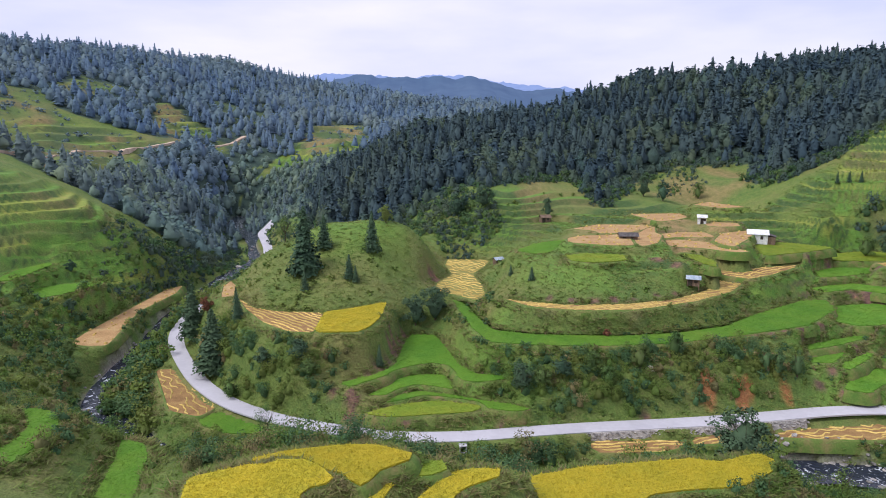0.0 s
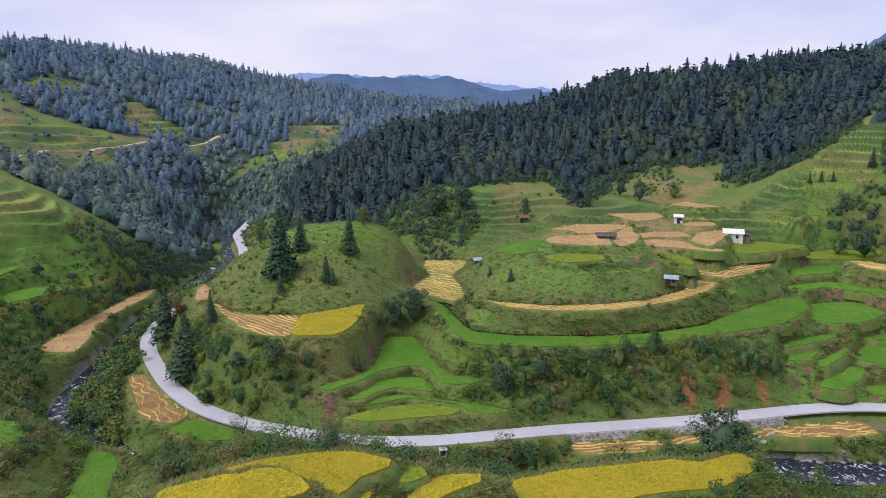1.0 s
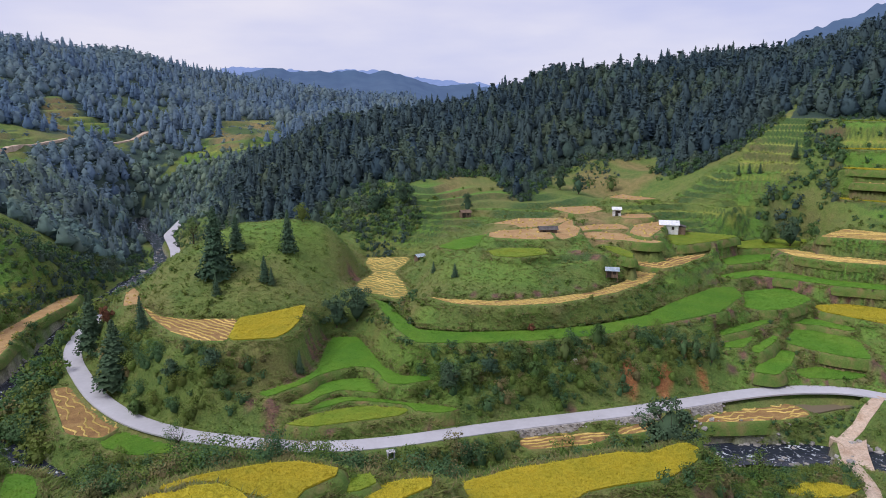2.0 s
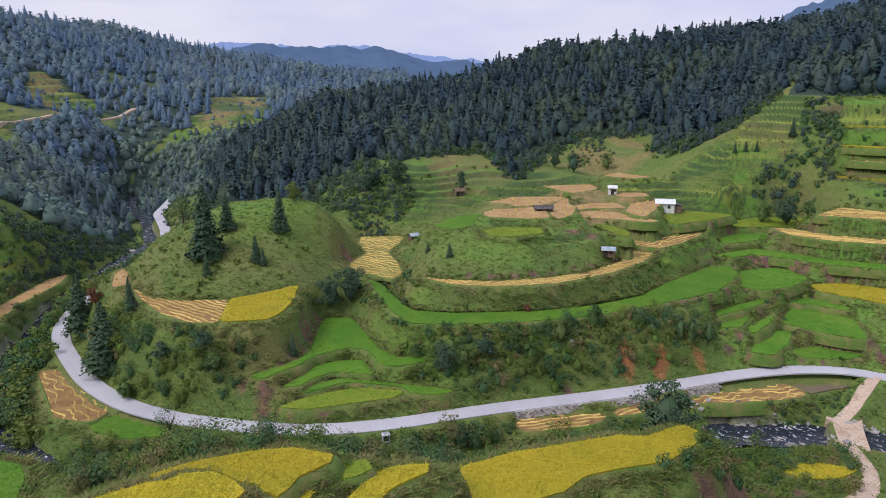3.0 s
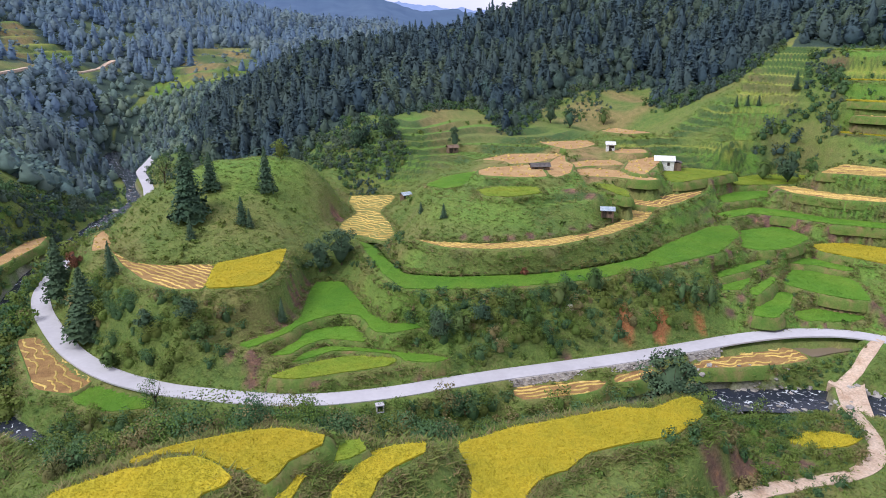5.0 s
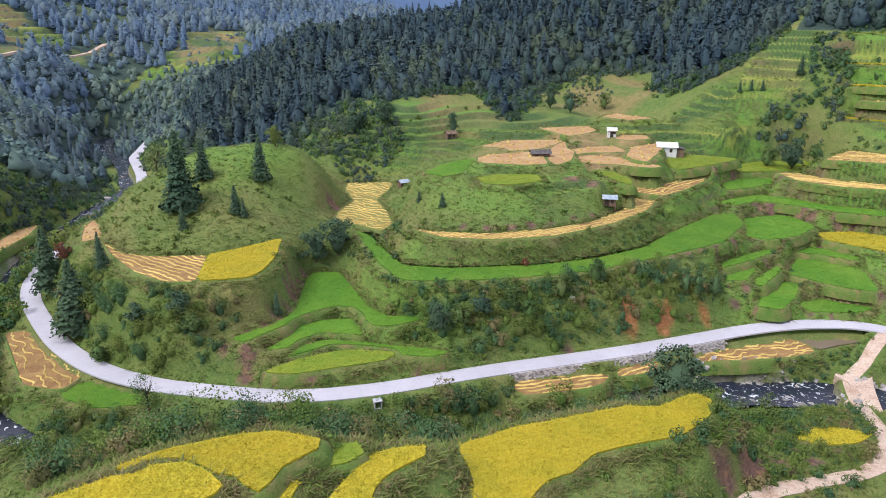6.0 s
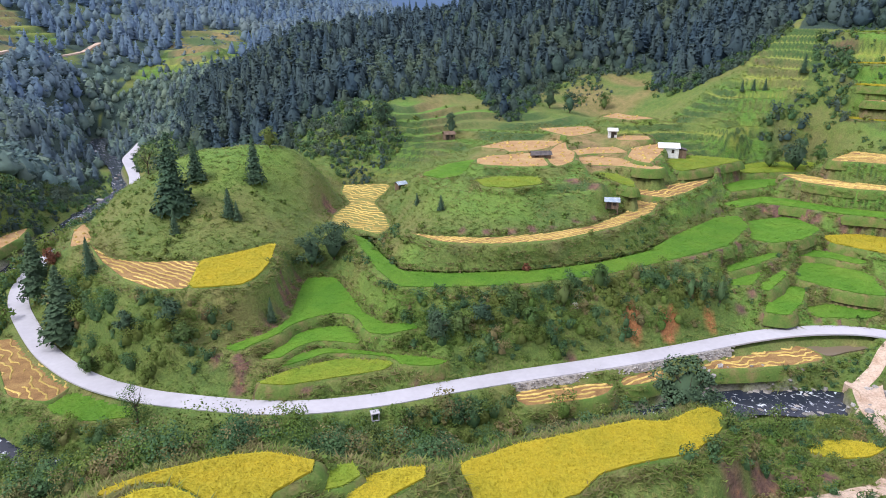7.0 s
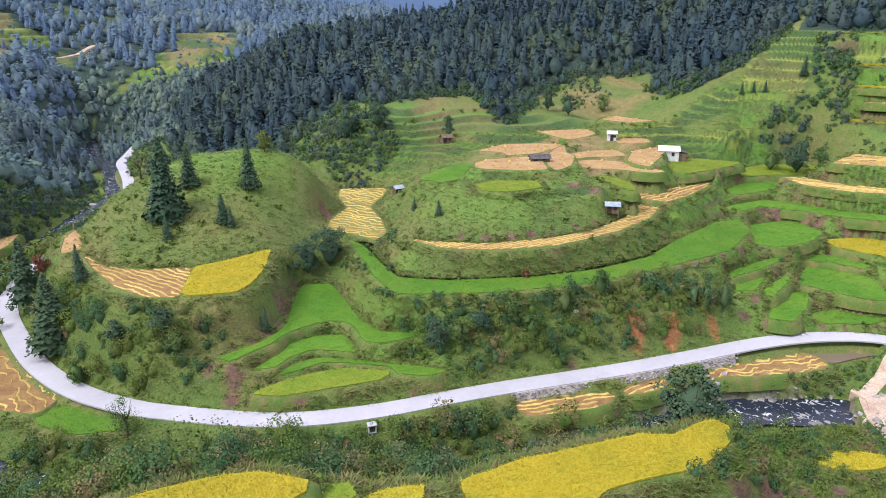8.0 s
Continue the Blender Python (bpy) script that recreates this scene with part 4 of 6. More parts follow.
def ribbon(name, line, half, mat, lift, label, category, thick=0.25, wob=0.0):
    """A strip along a line, with a thickness and slightly uneven edges."""
    t = np.gradient(line[:, :2], axis=0)
    t /= np.linalg.norm(t, axis=1)[:, None]
    nrm = np.stack([-t[:, 1], t[:, 0]], -1)
    k = np.arange(len(line))
    hl, hr = (half + wob * wave(k * 1.5, k * 0.3, 3.0, s) for s in (21, 22))
    cols = []
    for off, dz in ((hl, -thick), (hl, lift), (hl * 0.4, lift + 0.03), (-hr * 0.4, lift + 0.03), (-hr, lift), (-hr, -thick)):
        cols.append(np.column_stack([line[:, :2] + nrm * np.reshape(off * np.ones(len(line)), (-1, 1)), line[:, 2] + dz]))
    v = np.stack(cols, 1).reshape(-1, 3)
    ob = new(name, mesh_from(name, v, grid_faces(len(line), 6)[:, ::-1], [mat]))
    return tagged(ob, label, category, kind="structure")


ribbon("road", ROAD, 1.95, M_ROAD, 0.05, "pale concrete village road winding along the valley", "road")
ribbon("dirt_track", TRACK, 1.15, M_TRACK, 0.07, "pale dirt track leading down to the river ford", "track", wob=0.25)
FAR_TRACK[:, 2] = ground_z(FAR_TRACK[:, 0], FAR_TRACK[:, 1])
ribbon("hill_track", FAR_TRACK, 1.7, M_TRACK, 0.7, "tan dirt track along the distant hillside", "track", thick=2.0, wob=0.5)
ribbon("river", RIVER, np.where((RIVER[:, 1] > 122) & (RIVER[:, 1] < 238), 2.7, RIVER_HALF + 1.6), M_RIVER, 0.0, "shallow dark mountain river with white riffles", "river", thick=0.1, wob=0.5)


def polygon_slab(name, poly, z0, z1, mat):
    """A flat slab with the given outline, from z0 to z1."""
    bm = bmesh.new()
    lo = [bm.verts.new((x, y, z0)) for x, y in poly]
    hi = [bm.verts.new((x, y, z1)) for x, y in poly]
    top = bm.faces.new(hi)
    for i in range(len(lo)):
        j = (i + 1) % len(lo)
        bm.faces.new((lo[i], lo[j], hi[j], hi[i]))
    bmesh.ops.triangulate(bm, faces=[top])
    bmesh.ops.recalc_face_normals(bm, faces=bm.faces)
    me = bpy.data.meshes.new(name)
    bm.to_mesh(me)
    bm.free()
    me.materials.append(mat)
    return me


tagged(new("pond", polygon_slab("pond", POND, -4.7, -4.25, M_POND)), "still brown flooded paddy beside the road", "pond", kind="structure")


# ---- leaves ----
def leaf_quads(c, n, size, rs, flat=0.5):
    """Small bent quads at the places c, facing about n."""
    k = len(c)
    n = n + rs.normal(0, flat, (k, 3))
    n /= np.linalg.norm(n, axis=1)[:, None] + 1e-9
    a = np.cross(n, rs.normal(0, 1, (k, 3)))
    a /= np.linalg.norm(a, axis=1)[:, None] + 1e-9
    b = np.cross(n, a)
    s = np.reshape(size * rs.uniform(0.6, 1.3, k), (-1, 1))
    v = np.stack([c - a * s * 0.5 - n * s * 0.12, c - b * s * 0.38, c + a * s * 0.5 - n * s * 0.12, c + b * s * 0.38], 1)
    return v.reshape(-1, 3), np.arange(4 * k).reshape(-1, 4)


def core(levels, sides, seed):
    """A closed inner body of foliage: levels are (height, radius)."""
    rs = np.random.RandomState(seed)
    v = []
    for z, r in levels:
        for k in range(sides):
            a, q = 6.2832 * k / sides, r * rs.uniform(0.8, 1.2)
            v.append((q * math.cos(a), q * math.sin(a), z))
    f = [(i * sides + k, i * sides + (k + 1) % sides, (i + 1) * sides + (k + 1) % sides, (i + 1) * sides + k) for i in range(len(levels) - 1) for k in range(sides)]
    return np.array(v), np.array(f)


def joined(a, b):
    return np.concatenate([a[0], b[0]]), np.concatenate([a[1], b[1] + len(a[0])])


def boughs(whorls, per, wide, seed, droop=0.35):
    """Whorls of drooping pointed boughs round a fir's stem, and a slim dark heart: height 1."""
    rs = np.random.RandomState(seed)
    v = []
    for i in range(whorls):
        u = (i + 0.4) / whorls
        reach = wide * (1 - u) ** 0.85 + 0.012
        turn = rs.uniform(0, 6.28)
        for k in range(per):
            a = turn + 6.2832 * (k + rs.uniform(-0.25, 0.25)) / per
            r = reach * rs.uniform(0.62, 1.22)
            z = 0.07 + 0.92 * u + rs.uniform(-0.4, 0.4) / whorls
            c, d, w = math.cos(a), math.sin(a), r * rs.uniform(0.30, 0.46)
            lift = 0.5 / whorls
            v += [(0.05 * r * c, 0.05 * r * d, z + lift), (0.55 * r * c + w * d, 0.55 * r * d - w * c, z - droop * 0.5 * r), (r * c, r * d, z - droop * r), (0.55 * r * c - w * d, 0.55 * r * d + w * c, z - droop * 0.5 * r)]
    f = np.arange(len(v)).reshape(-1, 4)
    return joined((np.array(v), f), core([(0.03, 0.42 * wide), (0.3, 0.5 * wide), (0.65, 0.26 * wide), (0.97, 0.008)], 5, seed))


def conifer_crown(seed, count, size, whorls, per, wide=0.22, wild=0.5):
    """A unit fir crown of boughs with needle sprays at their ends, height 1 from the ground."""
    rs = np.random.RandomState(seed)
    u = rs.uniform(0, 1, count) ** 1.2
    h = 0.08 + 0.92 * u
    r = (wide * 1.05 * (1 - u) ** 0.85 + 0.012) * rs.uniform(0.55, 1.15, count)
    th = rs.uniform(0, 6.283, count)
    c = np.stack([r * np.cos(th), r * np.sin(th), h - 0.3 * r], -1)
    n = np.stack([np.cos(th) * 0.7, np.sin(th) * 0.7, np.full(count, 0.7)], -1)
    return joined(leaf_quads(c, n, size * (1.1 - 0.6 * u), rs, wild), boughs(whorls, per, wide, seed))


def puff_crown(seed, count, size, lobes=9, wide=0.30, base=0.12, taper=0.6):
    """A unit crown of many rounded leafy sprays, narrower towards its top by taper, height 1."""
    rs = np.random.RandomState(seed)
    z = np.linspace(base + 0.10, 0.88, lobes) + rs.uniform(-0.05, 0.05, lobes)
    a = np.arange(lobes) * 2.4 + rs.uniform(-0.5, 0.5, lobes)
    full = wide * (1 - taper * ((z - base) / (1 - base)) ** 1.3)
    r = full * rs.uniform(0.25, 0.62, lobes) * np.where(z > 0.8, 0.3, 1.0)
    lob = np.column_stack([r * np.cos(a), r * np.sin(a), z, full * rs.uniform(0.45, 0.62, lobes)])
    i = rs.randint(0, lobes, count)
    d = rs.normal(0, 1, (count, 3))
    d[:, 2] = np.abs(d[:, 2]) * 1.1 - 0.35
    d /= np.linalg.norm(d, axis=1)[:, None]
    c = lob[i, :3] + d * (lob[i, 3] * rs.uniform(0.6, 1.15, count))[:, None]
    leaves = leaf_quads(c, d + (0, 0, 0.3), size, rs, 0.5)
    return joined(leaves, lobed_body([(base * 0.3, 0.35 * wide), (base + 0.15, 0.72 * wide), (0.50, 0.66 * wide * (1 - 0.4 * taper)), (0.74, 0.38 * wide * (1 - 0.5 * taper)), (0.90, 0.02)], 6, seed, 0.3))


def lobed_body(levels, sides, seed, bump=0.22):
    """A closed body of foliage with rounded bulges: levels are (height, radius)."""
    rs = np.random.RandomState(seed)
    p = rs.uniform(0, 6.28, 4)
    v = []
    for z, r in levels:
        for k in range(sides):
            a = 6.2832 * k / sides
            q = r * (1 + bump * math.sin(2 * a + p[0] + 5 * z) + 0.7 * bump * math.sin(3 * a + p[1] - 9 * z) + rs.uniform(-0.2, 0.2)) * 0.86
            v.append((q * math.cos(a), q * math.sin(a), z * 0.96 + rs.uniform(-0.04, 0.04)))
    f = [(i * sides + k, i * sides + (k + 1) % sides, (i + 1) * sides + (k + 1) % sides, (i + 1) * sides + k) for i in range(len(levels) - 1) for k in range(sides)]
    return np.array(v), np.array(f)


def lobed_crown(seed, count, size, base=0.15, open_=0.0):
    """A unit leafy crown of many rounded sprays, height 1, about 0.4 wide to each side."""
    rs = np.random.RandomState(seed)
    m = 16
    a, z = rs.uniform(0, 6.283, m), rs.uniform(base + 0.08, 0.86, m)
    r = 0.30 * np.sqrt(np.clip(1 - ((z - 0.45) / 0.5) ** 2, 0.05, 1)) * rs.uniform(0.5, 1.1, m)
    lob = np.column_stack([r * np.cos(a), r * np.sin(a), z, rs.uniform(0.09, 0.17, m)])
    lob[0] = (0, 0, 0.88, 0.11)
    i = rs.randint(0, m, count)
    d = rs.normal(0, 1, (count, 3))
    d[:, 2] = np.abs(d[:, 2]) - 0.3
    d /= np.linalg.norm(d, axis=1)[:, None]
    c = lob[i, :3] + d * (lob[i, 3] * rs.uniform(0.55, 1.15 + open_, count))[:, None]
    leaves = leaf_quads(c, d + (0, 0, 0.3), size, rs, 0.6)
    return leaves if open_ else joined(leaves, lobed_body([(base, 0.05), (base + 0.15, 0.17), (0.6, 0.19), (0.8, 0.03)], 6, seed))


def bush_crown(seed, count, size):
    """A unit shrub: height 1, about 0.7 wide to each side, leaves to the ground."""
    rs = np.random.RandomState(seed)
    m = 8
    lob = np.column_stack([rs.uniform(-0.44, 0.44, m), rs.uniform(-0.44, 0.44, m), rs.uniform(0.22, 0.68, m), rs.uniform(0.20, 0.33, m)])
    i = rs.randint(0, m, count)
    d = rs.normal(0, 1, (count, 3))
    d[:, 2] = np.abs(d[:, 2]) - 0.25
    d /= np.linalg.norm(d, axis=1)[:, None]
    c = lob[i, :3] + d * (lob[i, 3] * rs.uniform(0.6, 1.15, count))[:, None]
    c[:, 2] = np.maximum(c[:, 2], 0.03)
    return joined(leaf_quads(c, d + (0, 0, 0.35), size, rs, 0.5), lobed_body([(-0.1, 0.34), (0.20, 0.32), (0.36, 0.18), (0.46, 0.03)], 5, seed))


def soft_normals(v, blade=False):
    """Foliage is lit as one rounded body: normals that lead out from its middle; blades of grass face up."""
    if blade:
        n = np.stack([0.25 * v[:, 0], 0.25 * v[:, 1], np.ones(len(v))], -1)
    else:
        r = max(1e-6, np.hypot(v[:, 0], v[:, 1]).max())
        n = np.stack([v[:, 0] / r, v[:, 1] / r, (v[:, 2] / v[:, 2].max() - 0.42) * 1.2 + 0.3], -1)
    return n / (np.linalg.norm(n, axis=1)[:, None] + 1e-9)


def foliage_normals(v, f, own_share=0.5):
    """The rounded body's normal, with a share of each leaf's own."""
    n = soft_normals(v, f.shape[1] == 3)
    if f.shape[1] == 3:
        return n
    fn = np.cross(v[f[:, 2]] - v[f[:, 0]], v[f[:, 3]] - v[f[:, 1]])
    fn /= np.linalg.norm(fn, axis=1)[:, None] + 1e-9
    own = np.zeros_like(v)
    for c in range(4):
        np.add.at(own, f[:, c], fn * np.sign((fn * n[f[:, c]]).sum(1))[:, None])
    own /= np.linalg.norm(own, axis=1)[:, None] + 1e-9
    n = (1 - own_share) * n + own_share * own + 1e-6
    return n / np.linalg.norm(n, axis=1)[:, None]


def scatter(name, templates, x, y, z, hgt, wid, mats, label, category, rs, which=None, slot=None, tint=None, kind="stuff", own_share=0.5):
    """Many plants joined into one mesh."""
    vs, fs, ts, ss, ns, base = [], [], [], [], [], 0
    which = rs.randint(0, len(templates), len(x)) if which is None else which
    tint = rs.uniform(0, 1, len(x)) if tint is None else tint
    for t, (v, f) in enumerate(templates):
        sel = np.where(which == t)[0]
        if not len(sel):
            continue
        a = rs.uniform(0, 6.283, len(sel))
        ca, sa = np.cos(a)[:, None], np.sin(a)[:, None]
        w = wid[sel][:, None]
        vx = (v[None, :, 0] * ca - v[None, :, 1] * sa) * w + x[sel][:, None]
        vy = (v[None, :, 0] * sa + v[None, :, 1] * ca) * w + y[sel][:, None]
        vz = v[None, :, 2] * hgt[sel][:, None] + z[sel][:, None]
        vs.append(np.stack([vx, vy, vz], -1).reshape(-1, 3))
        fs.append((f[None] + (np.arange(len(sel)) * len(v))[:, None, None] + base).reshape(-1, f.shape[1]))
        ts.append(np.repeat(tint[sel], len(v)))
        n = foliage_normals(v, f, own_share)
        nx, ny = n[None, :, 0] * ca - n[None, :, 1] * sa, n[None, :, 0] * sa + n[None, :, 1] * ca
        ns.append(np.stack([nx, ny, np.broadcast_to(n[None, :, 2], nx.shape)], -1).reshape(-1, 3))
        ss.append(np.full(len(sel) * len(f), 0 if slot is None else slot[t]))
        base += len(sel) * len(v)
    ob = new(name, mesh_from(name, np.concatenate(vs), np.concatenate(fs), mats, np.concatenate(ss), [("tint", np.concatenate(ts))], normals=None if templates[0][1].shape[1] == 3 else np.concatenate(ns)))
    return tagged(ob, label, category, kind=kind)


def sample_area(poly, spacing, rs, jitter=0.9):
    """Jittered grid of places within an outline."""
    lo, hi = poly.min(0), poly.max(0)
    gx, gy = np.meshgrid(np.arange(lo[0], hi[0], spacing), np.arange(lo[1], hi[1], spacing))
    x = gx.ravel() + rs.uniform(-0.5, 0.5, gx.size) * spacing * jitter
    y = gy.ravel() + rs.uniform(-0.5, 0.5, gx.size) * spacing * jitter
    k = inside(poly, x, y)
    return x[k], y[k]


def grow_woods():
    rs = np.random.RandomState(4)
    con = [conifer_crown(10 + k, 26, 0.075, 9, 6, 0.21) for k in range(6)]
    pin = [puff_crown(20 + k, 72, 0.090, 10, 0.25, 0.06, 0.75) for k in range(6)]
    bro = [puff_crown(30 + k, 74, 0.105, 9, 0.36, 0.10, 0.45) for k in range(5)]
    pts = [sample_area(WOOD_EAST, 4.5, rs, 1.3), sample_area(WOOD_SPUR, 5.0, rs, 1.3)]
    x, y = np.concatenate([p[0] for p in pts]), np.concatenate([p[1] for p in pts])
    k = (y < 392) & (x < 290)
    x, y = x[k], y[k]
    edge = near(WOOD_EAST, x, y, True)[0] < 7
    pick = rs.uniform(-1, 1, len(x)) + 0.75 * wave(x, y, 22, 15) + 0.7 * edge
    kind = np.where(pick > 0.55, 2, np.where(pick < -0.45, 0, 1))
    which = np.choose(kind, [rs.randint(0, 6, len(x)), 6 + rs.randint(0, 6, len(x)), 12 + rs.randint(0, 5, len(x))])
    u = rs.uniform(0, 1, len(x)) ** 1.5
    h = np.choose(kind, [9 + 6 * u, 8 + 6 * u, 6.5 + 4.5 * u]) * (1 + 0.12 * wave(x, y, 40, 21)) * np.where(edge, 0.62, 1.0)
    w = h * np.choose(kind, [rs.uniform(1.1, 1.5, len(x)), rs.uniform(1.35, 1.8, len(x)), rs.uniform(1.15, 1.6, len(x))])
    tint = np.clip(0.40 + 0.30 * wave(x, y, 24, 20) + rs.normal(0, 0.25, len(x)), 0, 1)
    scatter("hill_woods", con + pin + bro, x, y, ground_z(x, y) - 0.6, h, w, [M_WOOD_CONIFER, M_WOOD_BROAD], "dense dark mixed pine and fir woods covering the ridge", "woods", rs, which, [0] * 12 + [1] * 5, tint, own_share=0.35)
    con = [conifer_crown(50 + k, 4, 0.10, 6, 5, 0.24) for k in range(5)]
    pin = [puff_crown(55 + k, 22, 0.135, 7, 0.26, 0.05, 0.7) for k in range(4)]
    bro = [puff_crown(60 + k, 24, 0.155, 7, 0.36, 0.06, 0.4) for k in range(5)]
    pts = [sample_area(WOOD_WEST, 4.2, rs, 1.3), sample_area(WOOD_GAP, 3.9, rs, 1.3), sample_area(WOOD_FAR, 6.3, rs, 1.3), sample_area(CLEARING, 7.5, rs)]
    x, y = np.concatenate([p[0] for p in pts]), np.concatenate([p[1] for p in pts])
    k = ~open_west(x, y) & (at_grid(d_river, x, y) > 5) & (at_grid(d_road, x, y) > 4) & (near(FAR_TRACK, x, y)[0] > 4) & ((wood_gap(x, y) < 0.5) | (rs.uniform(0, 1, len(x)) < 0.35))
    x, y = x[k], y[k]
    gx, gy = sample_area(np.array([(-270, 270), (-270, 600), (-40, 600), (-40, 400), (-140, 270)], float), 4.6, rs)
    k = (open_west(gx, gy) | (wood_gap(gx, gy) >= 0.5) | inside(MEADOW_WEST, gx, gy)) & (rs.uniform(0, 1, len(gx)) < 0.45) & (near(FAR_TRACK, gx, gy)[0] > 3)
    gx, gy = gx[k], gy[k]
    gh = 0.8 + 2.6 * rs.uniform(0, 1, len(gx)) ** 2.5
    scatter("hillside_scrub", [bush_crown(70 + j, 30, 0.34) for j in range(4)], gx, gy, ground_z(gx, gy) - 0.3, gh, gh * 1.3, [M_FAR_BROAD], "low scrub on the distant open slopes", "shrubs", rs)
    pick = rs.uniform(-1, 1, len(x)) + 0.8 * wave(x, y, 26, 19) + 0.35 * (y < 345)
    kind = np.where(pick > -0.05, 2, np.where(pick < -0.45, 0, 1))
    which = np.choose(kind, [rs.randint(0, 5, len(x)), 5 + rs.randint(0, 4, len(x)), 9 + rs.randint(0, 5, len(x))])
    u = rs.uniform(0, 1, len(x)) ** 1.5
    h = np.choose(kind, [7 + 6 * u, 6 + 5 * u, 5 + 4.5 * u]) * np.where((y > 300) & (y < 445) & (x > -125), 0.65, 1.0) * np.where(y > 480, 1.2, 1.0)
    w = h * np.choose(kind, [rs.uniform(1.2, 1.7, len(x)), rs.uniform(1.5, 2.1, len(x)), rs.uniform(1.4, 1.9, len(x))])
    tint = np.clip(0.45 + 0.4 * wave(x, y, 40, 24) + rs.normal(0, 0.22, len(x)), 0, 1)
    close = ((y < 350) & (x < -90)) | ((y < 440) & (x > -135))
    for name, sel, mats, label in (("west_woods", close, [M_MID_CONIFER, M_MID_BROAD], "mixed dark green woods on the western valley side"), ("valley_woods", ~close, [M_FAR_CONIFER, M_FAR_BROAD], "distant woods on the valley sides with haze-blue leaf colour")):
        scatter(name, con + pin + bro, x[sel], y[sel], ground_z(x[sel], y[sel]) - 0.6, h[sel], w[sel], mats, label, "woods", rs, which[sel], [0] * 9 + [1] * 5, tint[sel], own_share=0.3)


grow_woods()


# ---- crops ----
def blades(seed, count, spread, lean, width):
    """A unit tuft of upright blades, three-cornered."""
    rs = np.random.RandomState(seed)
    a, r = rs.uniform(0, 6.283, count), spread * np.sqrt(rs.uniform(0, 1, count))
    b = np.stack([r * np.cos(a), r * np.sin(a), np.zeros(count)], -1)
    side = rs.uniform(0, 6.283, count)
    s = np.stack([np.cos(side), np.sin(side), np.zeros(count)], -1) * width
    tip = b + np.stack([lean * rs.normal(0, 1, count), lean * rs.normal(0, 1, count), rs.uniform(0.7, 1.1, count)], -1)
    v = np.stack([b - s, b + s, tip], 1).reshape(-1, 3)
    return v, np.arange(3 * count).reshape(-1, 3)


CROPS = {"rice": (M_RICE, 0.72, 0.30), "green": (M_GREEN, 0.50, 0.42), "lime": (M_LIME, 0.55, 0.40)}


def rice_field(f, rs):
    mat, tall, gap = CROPS[f["crop"]]
    p = f["poly"]
    z = f["z"]
    d = np.hypot(*(p.mean(0) - (20, 20)))
    gap *= max(0.95, d / 85)
    root = tagged(new("rice_field", polygon_slab("rice_field", p, z - 0.3, z + tall * 0.50, mat)), f["label"], "rice field", "terraced fields")
    x, y = sample_area(p, gap, rs)
    e, _ = near(p[::2], x, y, True)
    x, y = x[e > 0.03], y[e > 0.03]
    tem = [blades(100 + k, 5, 0.6, 1.1, 0.30) for k in range(4)]
    plants = scatter("rice_plants", tem, x, y, np.full(len(x), z + tall * 0.40), tall * rs.uniform(0.22, 0.42, len(x)), np.full(len(x), gap), [mat], "", "", rs, kind="stuff", tint=np.clip(0.30 + 0.5 * smooth(37, 46, x) * (y < 90) + 0.35 * wave(x, y, 0.55, 71) + 0.40 * wave(x, y, 5.0, 72) + rs.uniform(-0.2, 0.2, len(x)), 0, 1))
    plants.parent = root
    return root


def rows_mesh(p, z, rs, pitch, turn, wob):
    """Rows of cut straw across a field: low rounded ridges, wavy and broken."""
    c = p.mean(0)
    ca, sa = math.cos(turn), math.sin(turn)
    rel = p - c
    u, v = rel @ (ca, sa), rel @ (-sa, ca)
    vs, fs, base = [], [], 0
    for k, off in enumerate(np.arange(v.min() + pitch * 0.5, v.max(), pitch)):
        s = np.arange(u.min(), u.max(), 0.45)
        vv = off + wob * wave(s, np.full_like(s, off * 0.8), 2.2, 31) + 0.45 * wob * wave(s, np.full_like(s, off * 3), 0.75, 33)
        x, y = c[0] + s * ca - vv * sa, c[1] + s * sa + vv * ca
        ok = inside(p, x, y) & (wave(s, np.full_like(s, off), 2.2, 35 + k) > -0.85)
        w = 0.20 + 0.10 * wave(s, np.full_like(s, off), 0.7, 36)
        run = []
        for i in range(len(s) + 1):
            if i < len(s) and ok[i]:
                run.append(i)
                continue
            if len(run) > 2:
                r = np.array(run)
                taper = np.ones(len(r))
                taper[[0, -1]] = 0.3
                ww = (w[r] * taper)[:, None]
                n2 = np.array([-sa, ca])
                xy = np.stack([x[r], y[r]], -1)
                hh = (0.16 + 0.07 * rs.uniform(-1, 1, len(r))) * taper
                row = np.stack([np.column_stack([xy - n2 * ww, np.full(len(r), z)]), np.column_stack([xy - n2 * ww * 0.4, z + hh]), np.column_stack([xy + n2 * ww * 0.4, z + hh * 0.9]), np.column_stack([xy + n2 * ww, np.full(len(r), z)])], 1)
                vs.append(row.reshape(-1, 3))
                fs.append(grid_faces(len(r), 4) + base)
                base += len(r) * 4
            run = []
    if not vs:
        return None
    return np.concatenate(vs), np.concatenate(fs)


